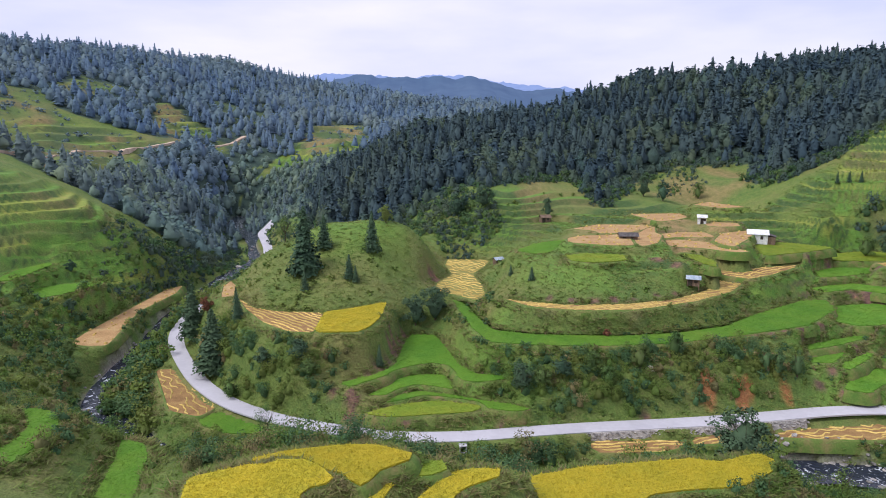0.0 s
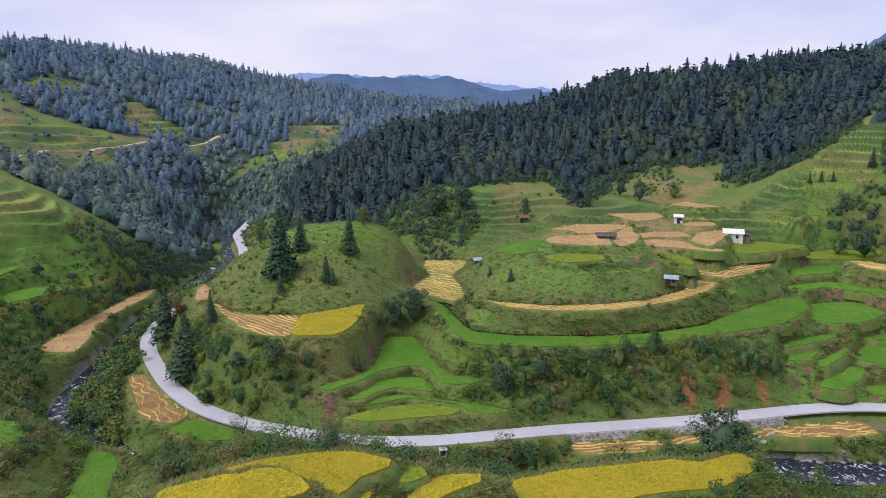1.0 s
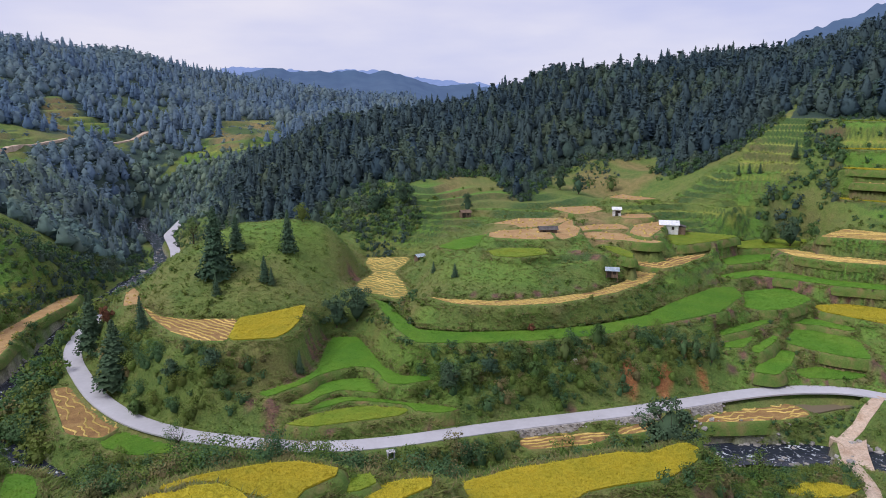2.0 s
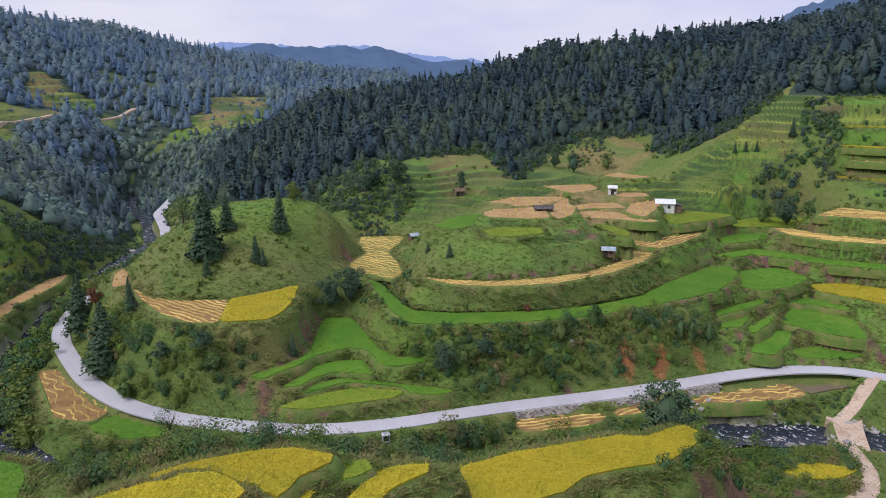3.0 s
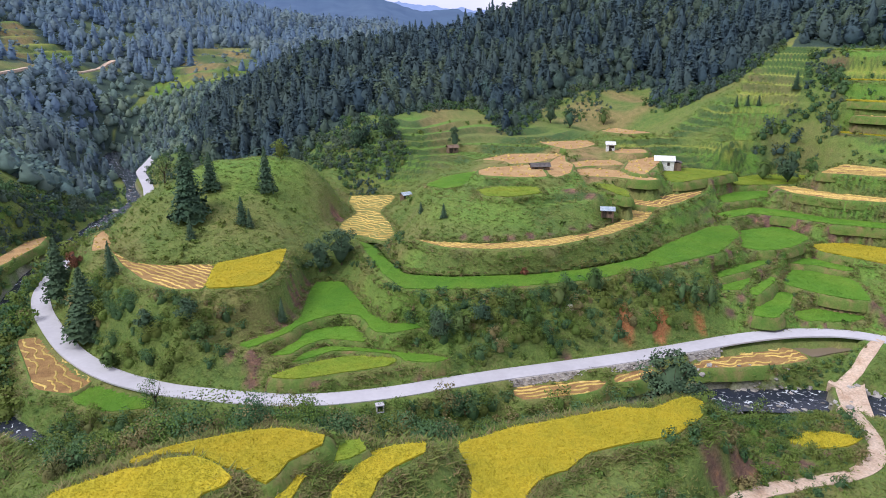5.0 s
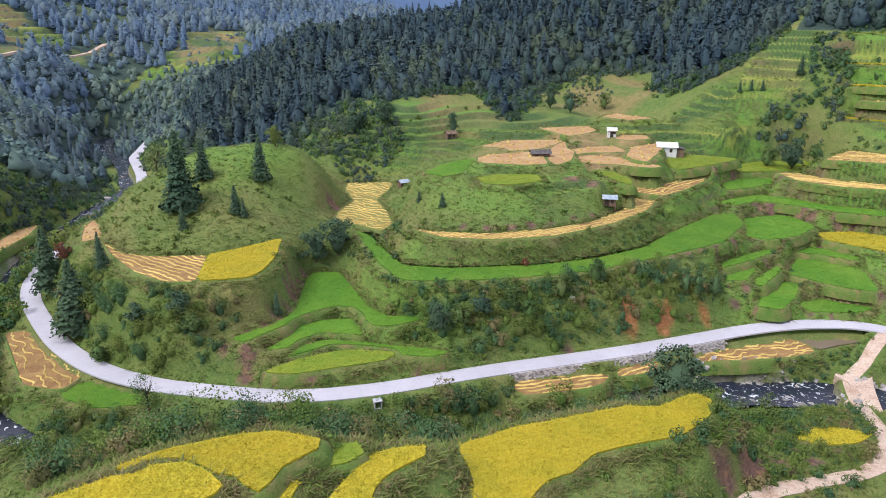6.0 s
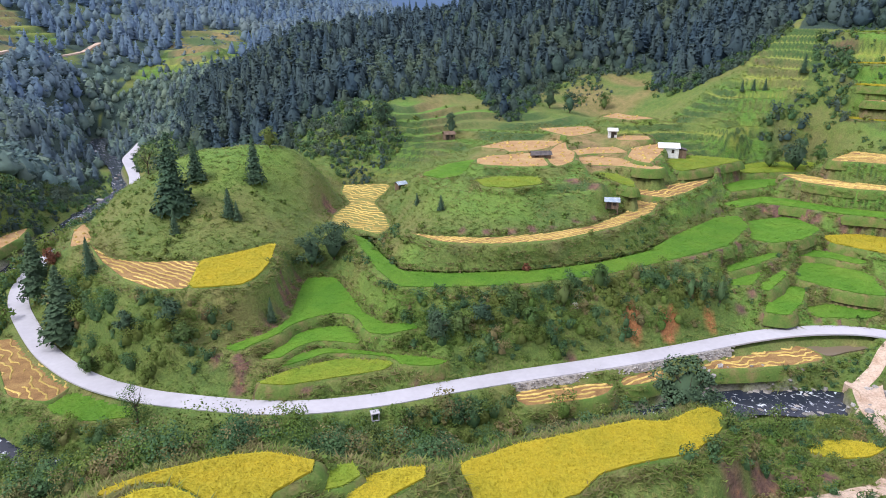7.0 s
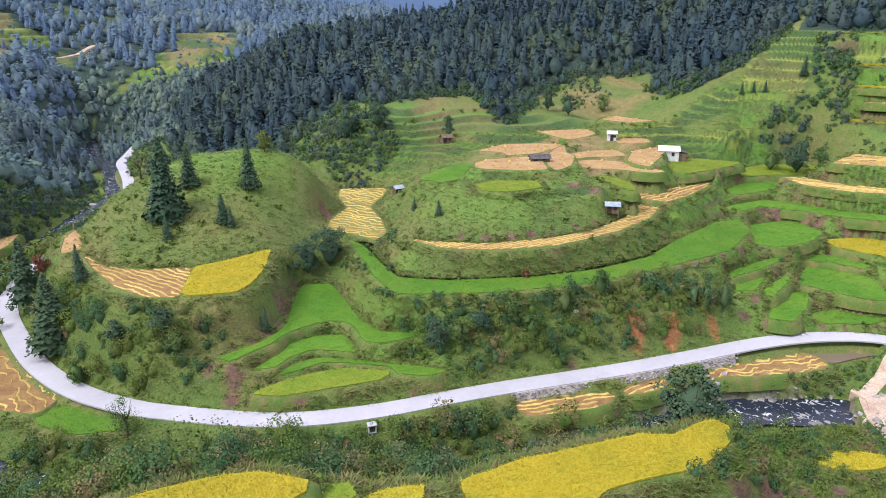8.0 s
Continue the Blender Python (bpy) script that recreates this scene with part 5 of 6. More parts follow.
def straw_field(f, rs):
    p, z = f["poly"], f["z"]
    dry = f["crop"] == "dry"
    root = tagged(new("harvested_field", polygon_slab("harvested_field", p, z - 0.3, z + 0.05, M_DRY if dry else M_GREENSTUBBLE if "saddle" in f["label"] else M_STUBBLE)), f["label"], "harvested field", "terraced fields")
    if dry:
        x, y = sample_area(p, 2.6, rs)
        k = rs.uniform(0, 1, len(x)) < 0.6
        x, y = x[k], y[k]
        if len(x):
            h = rs.uniform(0.2, 0.5, len(x))
            heaps = scatter("straw_heaps", [core([(-0.05, 0.5), (0.5, 0.4), (1.0, 0.08)], 6, 330 + j) for j in range(3)], x, y, np.full(len(x), z + 0.05), h, rs.uniform(0.5, 1.1, len(x)), [M_STRAW], "", "", rs)
            heaps.parent = root
        return root
    ext = p - p.mean(0)
    axis = np.linalg.svd(ext, full_matrices=False)[2][0]
    turn = math.atan2(axis[1], axis[0])
    pitch, wob = f["row"][:2] if f["row"] else (1.35, 0.35)
    if f["row"] and len(f["row"]) > 2:
        turn = f["row"][2]
    got = rows_mesh(p, z + 0.045, rs, pitch, turn, wob)
    if got:
        rows = tagged(new("straw_rows", mesh_from("straw_rows", *got, [M_STRAW], flat=False)), kind="stuff")
        rows.parent = root
    return root


def bank_rim(root, f):
    """The trodden earth rim round a field."""
    p = f["poly"]
    q = np.vstack([p, p[:1]])
    t = np.gradient(q, axis=0)
    t[0] = t[-1] = q[1] - q[-2]
    t /= np.linalg.norm(t, axis=1)[:, None] + 1e-9
    n = np.stack([-t[:, 1], t[:, 0]], -1)
    area = 0.5 * np.sum(p[:, 0] * np.roll(p[:, 1], -1) - p[:, 1] * np.roll(p[:, 0], -1))
    n = -n if area > 0 else n
    k = np.arange(len(q))
    w = 0.30 + 0.12 * wave(k * 1.0, k * 0.2, 1.6, 41)
    w[-1] = w[0]
    z = f["z"]
    cols = [np.column_stack([q + n * o[:, None], np.full(len(q), h)]) for o, h in ((w * 0 - 0.05, z - 0.1), (w * 0 - 0.05, z + 0.10), (w * 0.5, z + 0.14), (w * 0.9, z + 0.06), (w * 1.7, z - 0.15), (w * 2.6 + 0.2 * wave(k * 1.0, k * 0.1, 1.1, 42), z - 0.5), (w * 3.0 + 0.2, z - 1.2), (w * 3.2 + 0.4, z - 2.2))]
    ob = new("rim", mesh_from("rim", np.stack(cols, 1).reshape(-1, 3), grid_faces(len(q), 8), [M_BUND], flat=False))
    ob.parent = root


rs_crop = np.random.RandomState(9)
for f in FIELDS:
    bank_rim(straw_field(f, rs_crop) if f["crop"] in ("straw", "dry") else rice_field(f, rs_crop), f)


# ---- shrubs and grass on the banks ----
def free_of_use(x, y, margin=0.0):
    ok = ~at_grid(CROPPED, x, y)
    for sx, sy, sr in EARTH_SCARS:
        ok &= np.hypot(x - sx, (y - sy) * 1.2) > 0.55 * sr
    return ok & (at_grid(d_road, x, y) > 2.9 + margin) & (at_grid(d_river, x, y) > RIVER_HALF + 1.2 + margin) & (at_grid(d_track, x, y) > 1.8 + margin) & ~inside(POND, x, y)


# outlines of shrubby ground with spacing of the shrubs in metres and their height
THICKETS = [
    ("river_thicket", [(-62, 108), (-44, 115), (-34, 110), (-20, 107), (0, 105.5), (20, 107), (27, 109), (45, 107), (62, 112), (62, 92), (45, 88), (30, 86), (12, 83), (-4, 78), (-20, 77), (-34, 73), (-36, 85), (-46, 92)], 1.7, 1.4, 4.4),
    ("brow_thicket", [(-26, 80), (-12, 79.5), (2, 80), (11, 84), (9, 90), (-8, 89.5), (-26, 87)], 2.1, 4.6, 7.0),
    ("spur_scrub", [(137, 208), (138, 213), (146, 212), (152, 212), (158, 217), (164, 225), (170, 232), (178, 228), (176, 220), (169, 211), (163, 203), (159, 199), (153, 199), (141, 205)], 1.9, 1.2, 4.0),
    ("hollow_thicket", [(122, 262), (121, 251), (128, 244), (134, 241), (138, 246), (136, 256), (134, 270)], 2.0, 1.5, 4.2),
    ("crest_thicket", [(128, 246), (136, 240), (146, 236.5), (158, 239), (168, 240), (168, 247), (150, 247), (138, 250)], 1.8, 1.5, 4.2),
    ("bay_thicket", [(88, 262), (100, 262), (112, 270), (112, 288), (98, 284)], 2.8, 1.0, 3.2),
    ("slope_thicket", [(10, 128), (22, 126.5), (48, 127), (66, 132), (72, 128), (70, 123), (56, 120), (40, 117.5), (22, 115.5), (9, 119)], 1.4, 1.2, 3.6),
    ("knoll_thicket", [(-64, 156), (-50, 146), (-42, 134), (-30, 128), (-18, 127), (-22, 122), (-22, 117), (-35, 121), (-47, 130), (-58, 144)], 1.6, 1.3, 3.9),
    ("gully_thicket", [(4, 160), (14, 160), (11, 146), (10, 130), (12, 126), (7, 126), (6, 140), (0, 153)], 1.5, 0.8, 2.0),
    ("west_bank_thicket", [(-76, 200), (-77, 180), (-76, 165), (-68, 152), (-70, 143), (-62, 125), (-57, 112), (-72, 118), (-80, 130), (-85, 145), (-84, 175), (-86, 205)], 1.5, 2.4, 5.6),
    ("west_slope_thicket", [(-93, 205), (-92, 150), (-80, 130), (-62, 112), (-48, 92), (-60, 90), (-66, 98), (-90, 95), (-118, 120), (-118, 160), (-104, 178), (-98, 195)], 2.0, 1.1, 3.4),
    ("near_slope_thicket", [(28, 66), (48, 69), (64, 74), (80, 86), (84, 94), (82, 102), (66, 98), (48, 84), (38, 76)], 1.35, 0.6, 2.4),
    ("near_west_thicket", [(-70, 100), (-48, 92), (-46, 88), (-49, 78), (-50, 70), (-60, 60), (-80, 70), (-80, 90)], 1.8, 1.0, 2.8),
    ("ring_thicket", [(11, 146), (18, 137), (30, 134.2), (44, 134.8), (58, 140.5), (70, 149), (79, 159), (82, 158), (74, 149), (60, 139), (42, 133.6), (20, 134.6)], 1.2, 0.5, 1.4),
    ("back_thicket", [(-10, 262), (6, 264), (18, 252), (20, 238), (21, 225), (8, 223), (-8, 230), (-40, 242), (-45, 262)], 2.2, 1.4, 4.2),
    ("terrace_thicket", [(62, 133), (80, 139), (92, 142), (100, 148), (118, 140), (116, 128), (92, 122), (78, 122), (66, 128)], 2.6, 0.4, 1.6),
    ("knoll_foot_thicket", [(-24, 140), (-15, 152), (-9, 150), (-12, 138), (-17, 128), (-24, 129)], 1.9, 0.4, 1.5),
    ("east_thicket", [(62, 128), (74, 134), (86, 137), (84, 131), (76, 125), (70, 124)], 1.6, 0.7, 2.0),
    ("valley_thicket", [(-100, 260), (-88, 240), (-66, 235), (-50, 255), (-62, 300), (-85, 330), (-100, 300)], 2.6, 1.2, 3.2),
    ("river_far_thicket", [(56, 111), (64, 113), (73, 111), (88, 112), (102, 114), (98, 109), (90, 109), (84, 108.5), (70, 111), (58, 110)], 1.0, 0.6, 1.5),
    ("waterside_thicket", [(-78, 232), (-80, 200), (-77.5, 172), (-76, 156), (-73, 138), (-66, 126), (-69, 124), (-76, 134), (-79.5, 150), (-81, 172), (-84, 200), (-82, 232)], 1.5, 2.2, 4.8),
    ("gorge_thicket", [(-75, 246), (-75, 225), (-77, 200), (-83, 196), (-83, 225), (-79, 240)], 1.7, 1.5, 4.5),
    ("gorge_west_thicket", [(-86, 256), (-90, 236), (-90, 205), (-100, 200), (-104, 225), (-100, 250)], 1.9, 1.5, 4.5),
    ("saddle_thicket", [(-2, 220), (4, 212), (18, 222), (24, 228), (14, 236), (-2, 232)], 1.9, 1.2, 3.0),
    ("hill_foot_thicket", [(-92, 232), (-96, 205), (-90, 196), (-104, 188), (-112, 205), (-108, 235)], 2.0, 1.0, 3.0),
    ("valley_west_thicket", [(-101, 243), (-93, 262), (-96, 300), (-110, 318), (-116, 300), (-106, 262)], 2.2, 1.2, 3.6),
    ("east_slope_thicket", [(150, 168), (172, 178), (200, 190), (200, 232), (180, 228), (168, 206), (150, 186)], 3.4, 0.8, 2.4),
    ("strip_thicket", [(-82, 205), (-85, 182), (-83, 160), (-81, 146), (-86, 150), (-90, 170), (-91, 205)], 1.4, 0.7, 2.0),
    ("woods_edge_thicket", [(10, 258), (20, 254), (30, 258), (42, 264), (54, 268), (55, 252), (61, 238), (69, 247), (82, 268), (98, 284), (114, 288), (134, 287), (134, 296), (96, 294), (74, 274), (62, 256), (58, 276), (38, 272), (20, 264)], 2.1, 1.3, 4.0),
]


def grow_shrubs():
    rs = np.random.RandomState(12)
    fine_leaf = [bush_crown(200 + k, 175, 0.130) for k in range(8)] + [bush_crown(240 + k, 400, 0.078) for k in range(8)] + [bush_crown(270 + k, 800, 0.048) for k in range(8)]
    coarse_leaf = [bush_crown(220 + k, 66, 0.22) for k in range(8)] + [bush_crown(250 + k, 110, 0.150) for k in range(8)] * 2
    for name, poly, gap, lo, hi in THICKETS:
        x, y = sample_area(np.array(poly, float), gap, rs)
        k = free_of_use(x, y, -2.0 if name == "waterside_thicket" else -0.8) & (at_grid(d_road, x, y) > 2.3) & (rs.uniform(0, 1, len(x)) < 0.85 + 0.3 * wave(x, y, 6, 43))
        x, y = x[k], y[k]
        h = lo + (hi - lo) * rs.uniform(0, 1, len(x)) ** 1.8
        tint = np.clip(0.42 + 0.40 * wave(x, y, 7, 44) + rs.uniform(-0.25, 0.25, len(x)), 0, 1)
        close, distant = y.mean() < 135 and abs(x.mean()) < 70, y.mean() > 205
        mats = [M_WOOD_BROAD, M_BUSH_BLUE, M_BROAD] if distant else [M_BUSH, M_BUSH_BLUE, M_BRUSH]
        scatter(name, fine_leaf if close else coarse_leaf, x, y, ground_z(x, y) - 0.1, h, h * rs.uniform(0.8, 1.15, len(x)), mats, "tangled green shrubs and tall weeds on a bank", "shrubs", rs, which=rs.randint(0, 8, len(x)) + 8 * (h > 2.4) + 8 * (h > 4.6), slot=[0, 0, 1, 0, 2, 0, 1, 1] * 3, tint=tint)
    # single shrubs over the whole slope
    x, y = rs.uniform(-118, 160, 5200), rs.uniform(70, 262, 5200)
    bare = (np.hypot((x - 42) / 30, (y - 164) / 18) < 1) | (np.hypot(x + 22, y - 183) < 22) | (y > 205)
    k = free_of_use(x, y) & (wave(x, y, 10, 46) + rs.uniform(-0.8, 0.8, len(x)) > 0.45) & (~bare | (rs.uniform(0, 1, len(x)) < 0.2))
    x, y = x[k], y[k]
    h = rs.uniform(0.4, 1.7, len(x))
    scatter("hillside_shrubs", [bush_crown(230 + k, 40, 0.30) for k in range(5)], x, y, ground_z(x, y) - 0.1, h, h * 1.1, [M_BUSH], "low scattered shrubs on the grassy slopes", "shrubs", rs)
    # grass
    x, y = rs.uniform(-118, 152, 105000), rs.uniform(66, 236, 105000)
    k = free_of_use(x, y, -0.6) & (rs.uniform(0, 1, len(x)) < 150 / (60 + y)) & (at_grid(STUBBLE, x, y) < 0.4)
    x, y = x[k], y[k]
    tint = np.clip(0.35 + 0.5 * wave(x, y, 11, 47) + rs.uniform(-0.3, 0.3, len(x)), 0, 1)
    scatter("bank_grass", [blades(300 + k, 4, 0.8, 0.8, 0.22) for k in range(5)], x, y, ground_z(x, y) - 0.03, rs.uniform(0.18, 0.48, len(x)), rs.uniform(0.4, 0.75, len(x)), [M_GRASS], "long grass on the terrace banks and slopes", "grass", rs, tint=tint)


grow_shrubs()


def grow_bank_brush():
    """Coarse grass and low brush that hangs over the edges of the terraces."""
    rs = np.random.RandomState(17)
    xs, ys = [], []
    for f in FIELDS:
        p = f["poly"]
        q = np.roll(p, -1, 0)
        t = q - p
        area = np.sum(p[:, 0] * q[:, 1] - p[:, 1] * q[:, 0])
        n = np.stack([t[:, 1], -t[:, 0]], -1) * (1 if area > 0 else -1)
        n /= np.linalg.norm(n, axis=1)[:, None] + 1e-9
        many = 16 if p[:, 1].mean() < 100 else 8 if p[:, 1].mean() < 165 else 4
        for _ in range(many):
            off = 0.4 + 1.7 * rs.uniform(0, 1, len(p)) ** 1.3
            xs.append(p[:, 0] + t[:, 0] * rs.uniform(0, 1, len(p)) + n[:, 0] * off)
            ys.append(p[:, 1] + t[:, 1] * rs.uniform(0, 1, len(p)) + n[:, 1] * off)
    x, y = np.concatenate(xs), np.concatenate(ys)
    k = free_of_use(x, y, -0.5) & ((at_grid(STUBBLE, x, y) < 0.5) | (rs.uniform(0, 1, len(x)) < 0.35))
    x, y = x[k], y[k]
    h = rs.uniform(0.25, 0.62, len(x)) * np.where(y < 100, 1.15, 0.85)
    tint = np.clip(0.45 + 0.5 * wave(x, y, 9, 48) + rs.uniform(-0.3, 0.3, len(x)), 0, 1)
    scatter("bank_brush", [blades(260 + k, 9, 1.0, 0.9, 0.17) for k in range(6)], x, y, ground_z(x, y) - 0.12, h, rs.uniform(0.5, 0.9, len(x)), [M_BRUSH, M_GRASS], "coarse brown-green brush along the terrace edges", "brush", rs, tint=tint, slot=[0, 0, 0, 1, 1, 1])


grow_bank_brush()


# ---- single trees ----
def part(name, bm, mat, parent, label=""):
    me = bpy.data.meshes.new(name)
    bm.to_mesh(me)
    bm.free()
    me.materials.append(mat)
    ob = new(name, me)
    ob.parent = parent
    if label:
        tagged(ob, label)
    return ob


def stem(bm, a, b, ra, rb, sides=7):
    """A tapered round limb from a to b."""
    a, b = Vector(a), Vector(b)
    q = (b - a).to_track_quat("Z", "Y")
    rings = []
    for p, r in ((a, ra), (a.lerp(b, 0.5), (ra + rb) * 0.47), (b, rb)):
        rings.append([bm.verts.new(p + q @ Vector((r * math.cos(6.2832 * k / sides), r * math.sin(6.2832 * k / sides), 0))) for k in range(sides)])
    for lo, hi in zip(rings, rings[1:]):
        for k in range(sides):
            bm.faces.new((lo[k], lo[(k + 1) % sides], hi[(k + 1) % sides], hi[k]))
    bm.faces.new(rings[-1])


def crown_part(v, f, h, w, mat, root, rs):
    v = v * (w, w, h)
    ob = new("crown", mesh_from("crown", v, f, [mat], attributes=[("tint", np.full(len(v), rs.uniform(0, 1)))], normals=foliage_normals(v, f)))
    ob.parent = root


def tree_root(x, y, label, category):
    root = new(category.replace(" ", "_"))
    root.empty_display_size = 0.5
    root.matrix_basis = pose(x, y, float(ground_z(x, y)) - 0.15)
    return tagged(root, label, category)


def fir_tree(x, y, h, wide, seed, label):
    rs = np.random.RandomState(seed)
    root = tree_root(x, y, label, "fir tree")
    bm = bmesh.new()
    stem(bm, (0, 0, -0.3), (0.02 * h * rs.uniform(-1, 1), 0, h * 0.93), 0.016 * h + 0.04, 0.03)
    for k in range(16):
        u = 0.15 + 0.75 * k / 16
        a = k * 2.4 + rs.uniform(-0.4, 0.4)
        r = 0.19 * h * wide * (1 - u) ** 0.85
        stem(bm, (0, 0, u * h), (r * math.cos(a), r * math.sin(a), u * h - 0.2 * r), 0.05, 0.015, 4)
    part("trunk", bm, M_BARK, root)
    v, f = conifer_crown(seed + 500, int(400 + 40 * h), 0.05, int(12 + 0.5 * h), 10, 0.21, 0.6)
    crown_part(v, f, h, h * wide, M_CONIFER, root, rs)


def leafy_tree(x, y, h, wide, seed, label, mat=None, dense=1.0):
    rs = np.random.RandomState(seed)
    root = tree_root(x, y, label, "broadleaf tree")
    bm = bmesh.new()
    stem(bm, (0, 0, -0.3), (0.03 * h, 0, h * 0.45), 0.022 * h + 0.05, 0.014 * h)
    for k in range(9):
        a, u = k * 2.4, rs.uniform(0.25, 0.45)
        stem(bm, (0.02 * h, 0, u * h), (0.24 * h * wide * math.cos(a), 0.24 * h * wide * math.sin(a), h * rs.uniform(0.55, 0.85)), 0.011 * h, 0.02, 5)
    part("trunk", bm, M_BARK, root)
    v, f = lobed_crown(seed + 700, int(max(1000, min(3000, 36 * h * h)) * dense), max(0.036, min(0.07, 0.28 / h)), 0.12, 0.0 if dense == 1 else 0.5)
    crown_part(v, f, h, h * wide, mat or M_BROAD, root, rs)


FIRS = [(-36, 162.6, 17.5, 1.15), (-32.5, 171.5, 9.5, 1.2), (-19.5, 172, 11.5, 0.95), (-24.2, 160.2, 6.5, 1.2), (-22.5, 159.5, 4.5, 1.1), (-34.8, 155.5, 5.8, 0.9), (-64.5, 158, 14.5, 1.15), (-52.5, 138.6, 14.5, 1.35), (-48.5, 144.5, 8, 0.9),
        (-67, 163, 11, 1.0), (-13.6, 129.4, 4.9, 0.9), (22.1, 154.5, 3.6, 1.3), (17.8, 163, 3.1, 1.2), (156, 217.7, 6.5, 1.0), (141, 221.5, 4.2, 1.0), (137.8, 223, 4, 1.0), (143.8, 219.3, 4.2, 1.0)]
for k, (x, y, h, w) in enumerate(FIRS):
    fir_tree(x, y, h, w, 40 + k, "tall dark green fir standing on the grassy knoll" if k < 3 else "young green fir on the grassy slope" if h < 7 else "dark fir beside the road bend")
DARK = M_CONIFER
LEAFY = [(-7.0, 154.5, 8.2, 1.25, DARK, "dense dark-leaved tree at the head of the gully"), (-2.0, 156.5, 9.0, 1.25, DARK, "dense dark-leaved tree at the head of the gully"),
         (-46.2, 183.3, 8, 0.9, None, "open pale-leaved tree on the knoll"), (-17, 187, 5.5, 1.1, M_BUSH, "light green tree on top of the knoll"), (-33.2, 111.6, 7.5, 0.75, None, "thin-leaved tree beside the road"),
         (45.4, 88.6, 10.2, 1.2, DARK, "round dark green tree above the river"), (50.6, 89.5, 8.6, 1.15, DARK, "round dark green tree above the river"), (54, 91, 6.5, 1.0, DARK, "dark shrubby tree above the river"),
         (40.2, 123.2, 5.6, 1.0, None, "bushy tree on the bank below the terrace"), (48.2, 126, 5.6, 1.0, None, "bushy tree on the bank below the terrace"), (15.7, 119.5, 5.8, 1.2, DARK, "dark spreading tree above the road"), (19.5, 119.8, 4.8, 1.2, None, "spreading leafy tree above the road"), (24, 121, 4.6, 1.2, DARK, "dark bushy tree above the road"),
         (30, 122, 4.4, 1.2, None, "bushy tree on the bank below the terrace"), (33, 120, 4.0, 1.2, None, "bushy tree on the bank below the terrace"),
         (136.9, 189.8, 10, 1.1, DARK, "large dark tree on the terraced slope"), (132, 195, 7, 1.2, None, "leafy tree on the terraced slope"), (143.5, 187.5, 7.5, 1.2, None, "leafy tree on the terraced slope"), (38.6, 233, 7.5, 0.8, DARK, "dark tree shading the old hut"),
         (15.4, 236, 9, 1.0, DARK, "dark tree at the foot of the woods"), (5.4, 238, 9, 1.1, DARK, "dark tree at the foot of the woods"), (86.6, 250, 8, 1.0, DARK, "dark tree at the foot of the woods"), (104, 259, 7, 1.0, None, "leafy tree at the foot of the woods"), (81, 256.8, 9, 0.9, DARK, "dark tree at the foot of the woods"),
         (69.3, 124.6, 6.6, 0.7, M_BUSH_BLUE, "slender green tree beside the terraces"), (67.1, 125.2, 6, 0.7, M_BUSH_BLUE, "slender green tree beside the terraces"), (73.9, 125.6, 6.2, 0.7, M_BUSH_BLUE, "slender green tree beside the terraces"), (64, 93, 5.6, 0.9, M_BUSH, "feathery tree on the slope above the track"), (42.1, 122.6, 1.7, 1.2, M_FLOWER, "white-blossomed shrub on the bank below the terrace"), (35.9, 133.6, 2.0, 1.2, M_REDLEAF, "small red-leaved shrub on the terrace bank"), (-60, 156, 4.5, 1.0, M_REDLEAF, "reddish shrubby tree beside the road"), (-45, 126.5, 4.5, 1.2, None, "shrubby tree above the road bend"), (-38, 127, 4.2, 1.3, DARK, "dark shrubby tree above the road bend"), (-30, 125, 4.6, 1.3, DARK, "dark shrubby tree above the road bend"), (-27, 122, 4.0, 1.3, None, "shrubby tree above the road bend"),
         (-50, 104, 6, 1.0, None, "leafy green tree on the river bank"), (-42, 99, 5.5, 1.1, None, "leafy green tree on the river bank"), (-26, 98, 5, 1.1, None, "leafy green tree on the river bank"), (-10, 102, 4.6, 1.1, None, "leafy tree below the road"), (3, 102.5, 4.4, 1.1, None, "leafy tree below the road"), (14, 100, 4.5, 1.1, DARK, "dark leafy tree below the road"), (9, 91, 4.8, 1.1, None, "leafy tree above the river"),
         (-90, 146, 5, 1.2, None, "leafy tree on the far river bank"), (-86, 140, 4.5, 1.2, None, "leafy tree on the far river bank"), (-72, 128, 4.5, 1.1, None, "leafy green tree on the river bank"), (-66, 118, 5, 1.1, None, "leafy green tree on the river bank"), (-100, 165, 4, 1.2, DARK, "dark shrubby tree on the hillside"), (-112, 187, 4, 1.2, DARK, "dark shrubby tree on the hillside")]
for k, (x, y, h, w, mat, lab) in enumerate(LEAFY):
    leafy_tree(x, y, h, w, 90 + k, lab, mat, 0.55 if lab.startswith(("thin", "feathery", "open")) else 1.0)


# ---- buildings ----
M_WHITEWALL = material("limewashed_wall", [(0.55, 0.54, 0.54), (0.70, 0.69, 0.69), (0.76, 0.75, 0.74)], 0.6, 0.9, fine=3.0, bump=0.2)
M_TIMBER = material("weathered_boards", [(0.10, 0.065, 0.045), (0.17, 0.115, 0.08), (0.23, 0.165, 0.12)], 1.2, 0.9, fine=5.0, bump=0.4, stretch=(1, 1, 0.25))
M_SHEET = material("pale_metal_sheet", [(0.66, 0.68, 0.72), (0.76, 0.77, 0.80), (0.82, 0.82, 0.84)], 0.5, 0.45, fine=2.0, specular=0.5)
M_BLUESHEET = material("bluish_metal_sheet", [(0.22, 0.30, 0.38), (0.34, 0.41, 0.48), (0.52, 0.55, 0.58)], 0.9, 0.6, fine=2.0, specular=0.3)
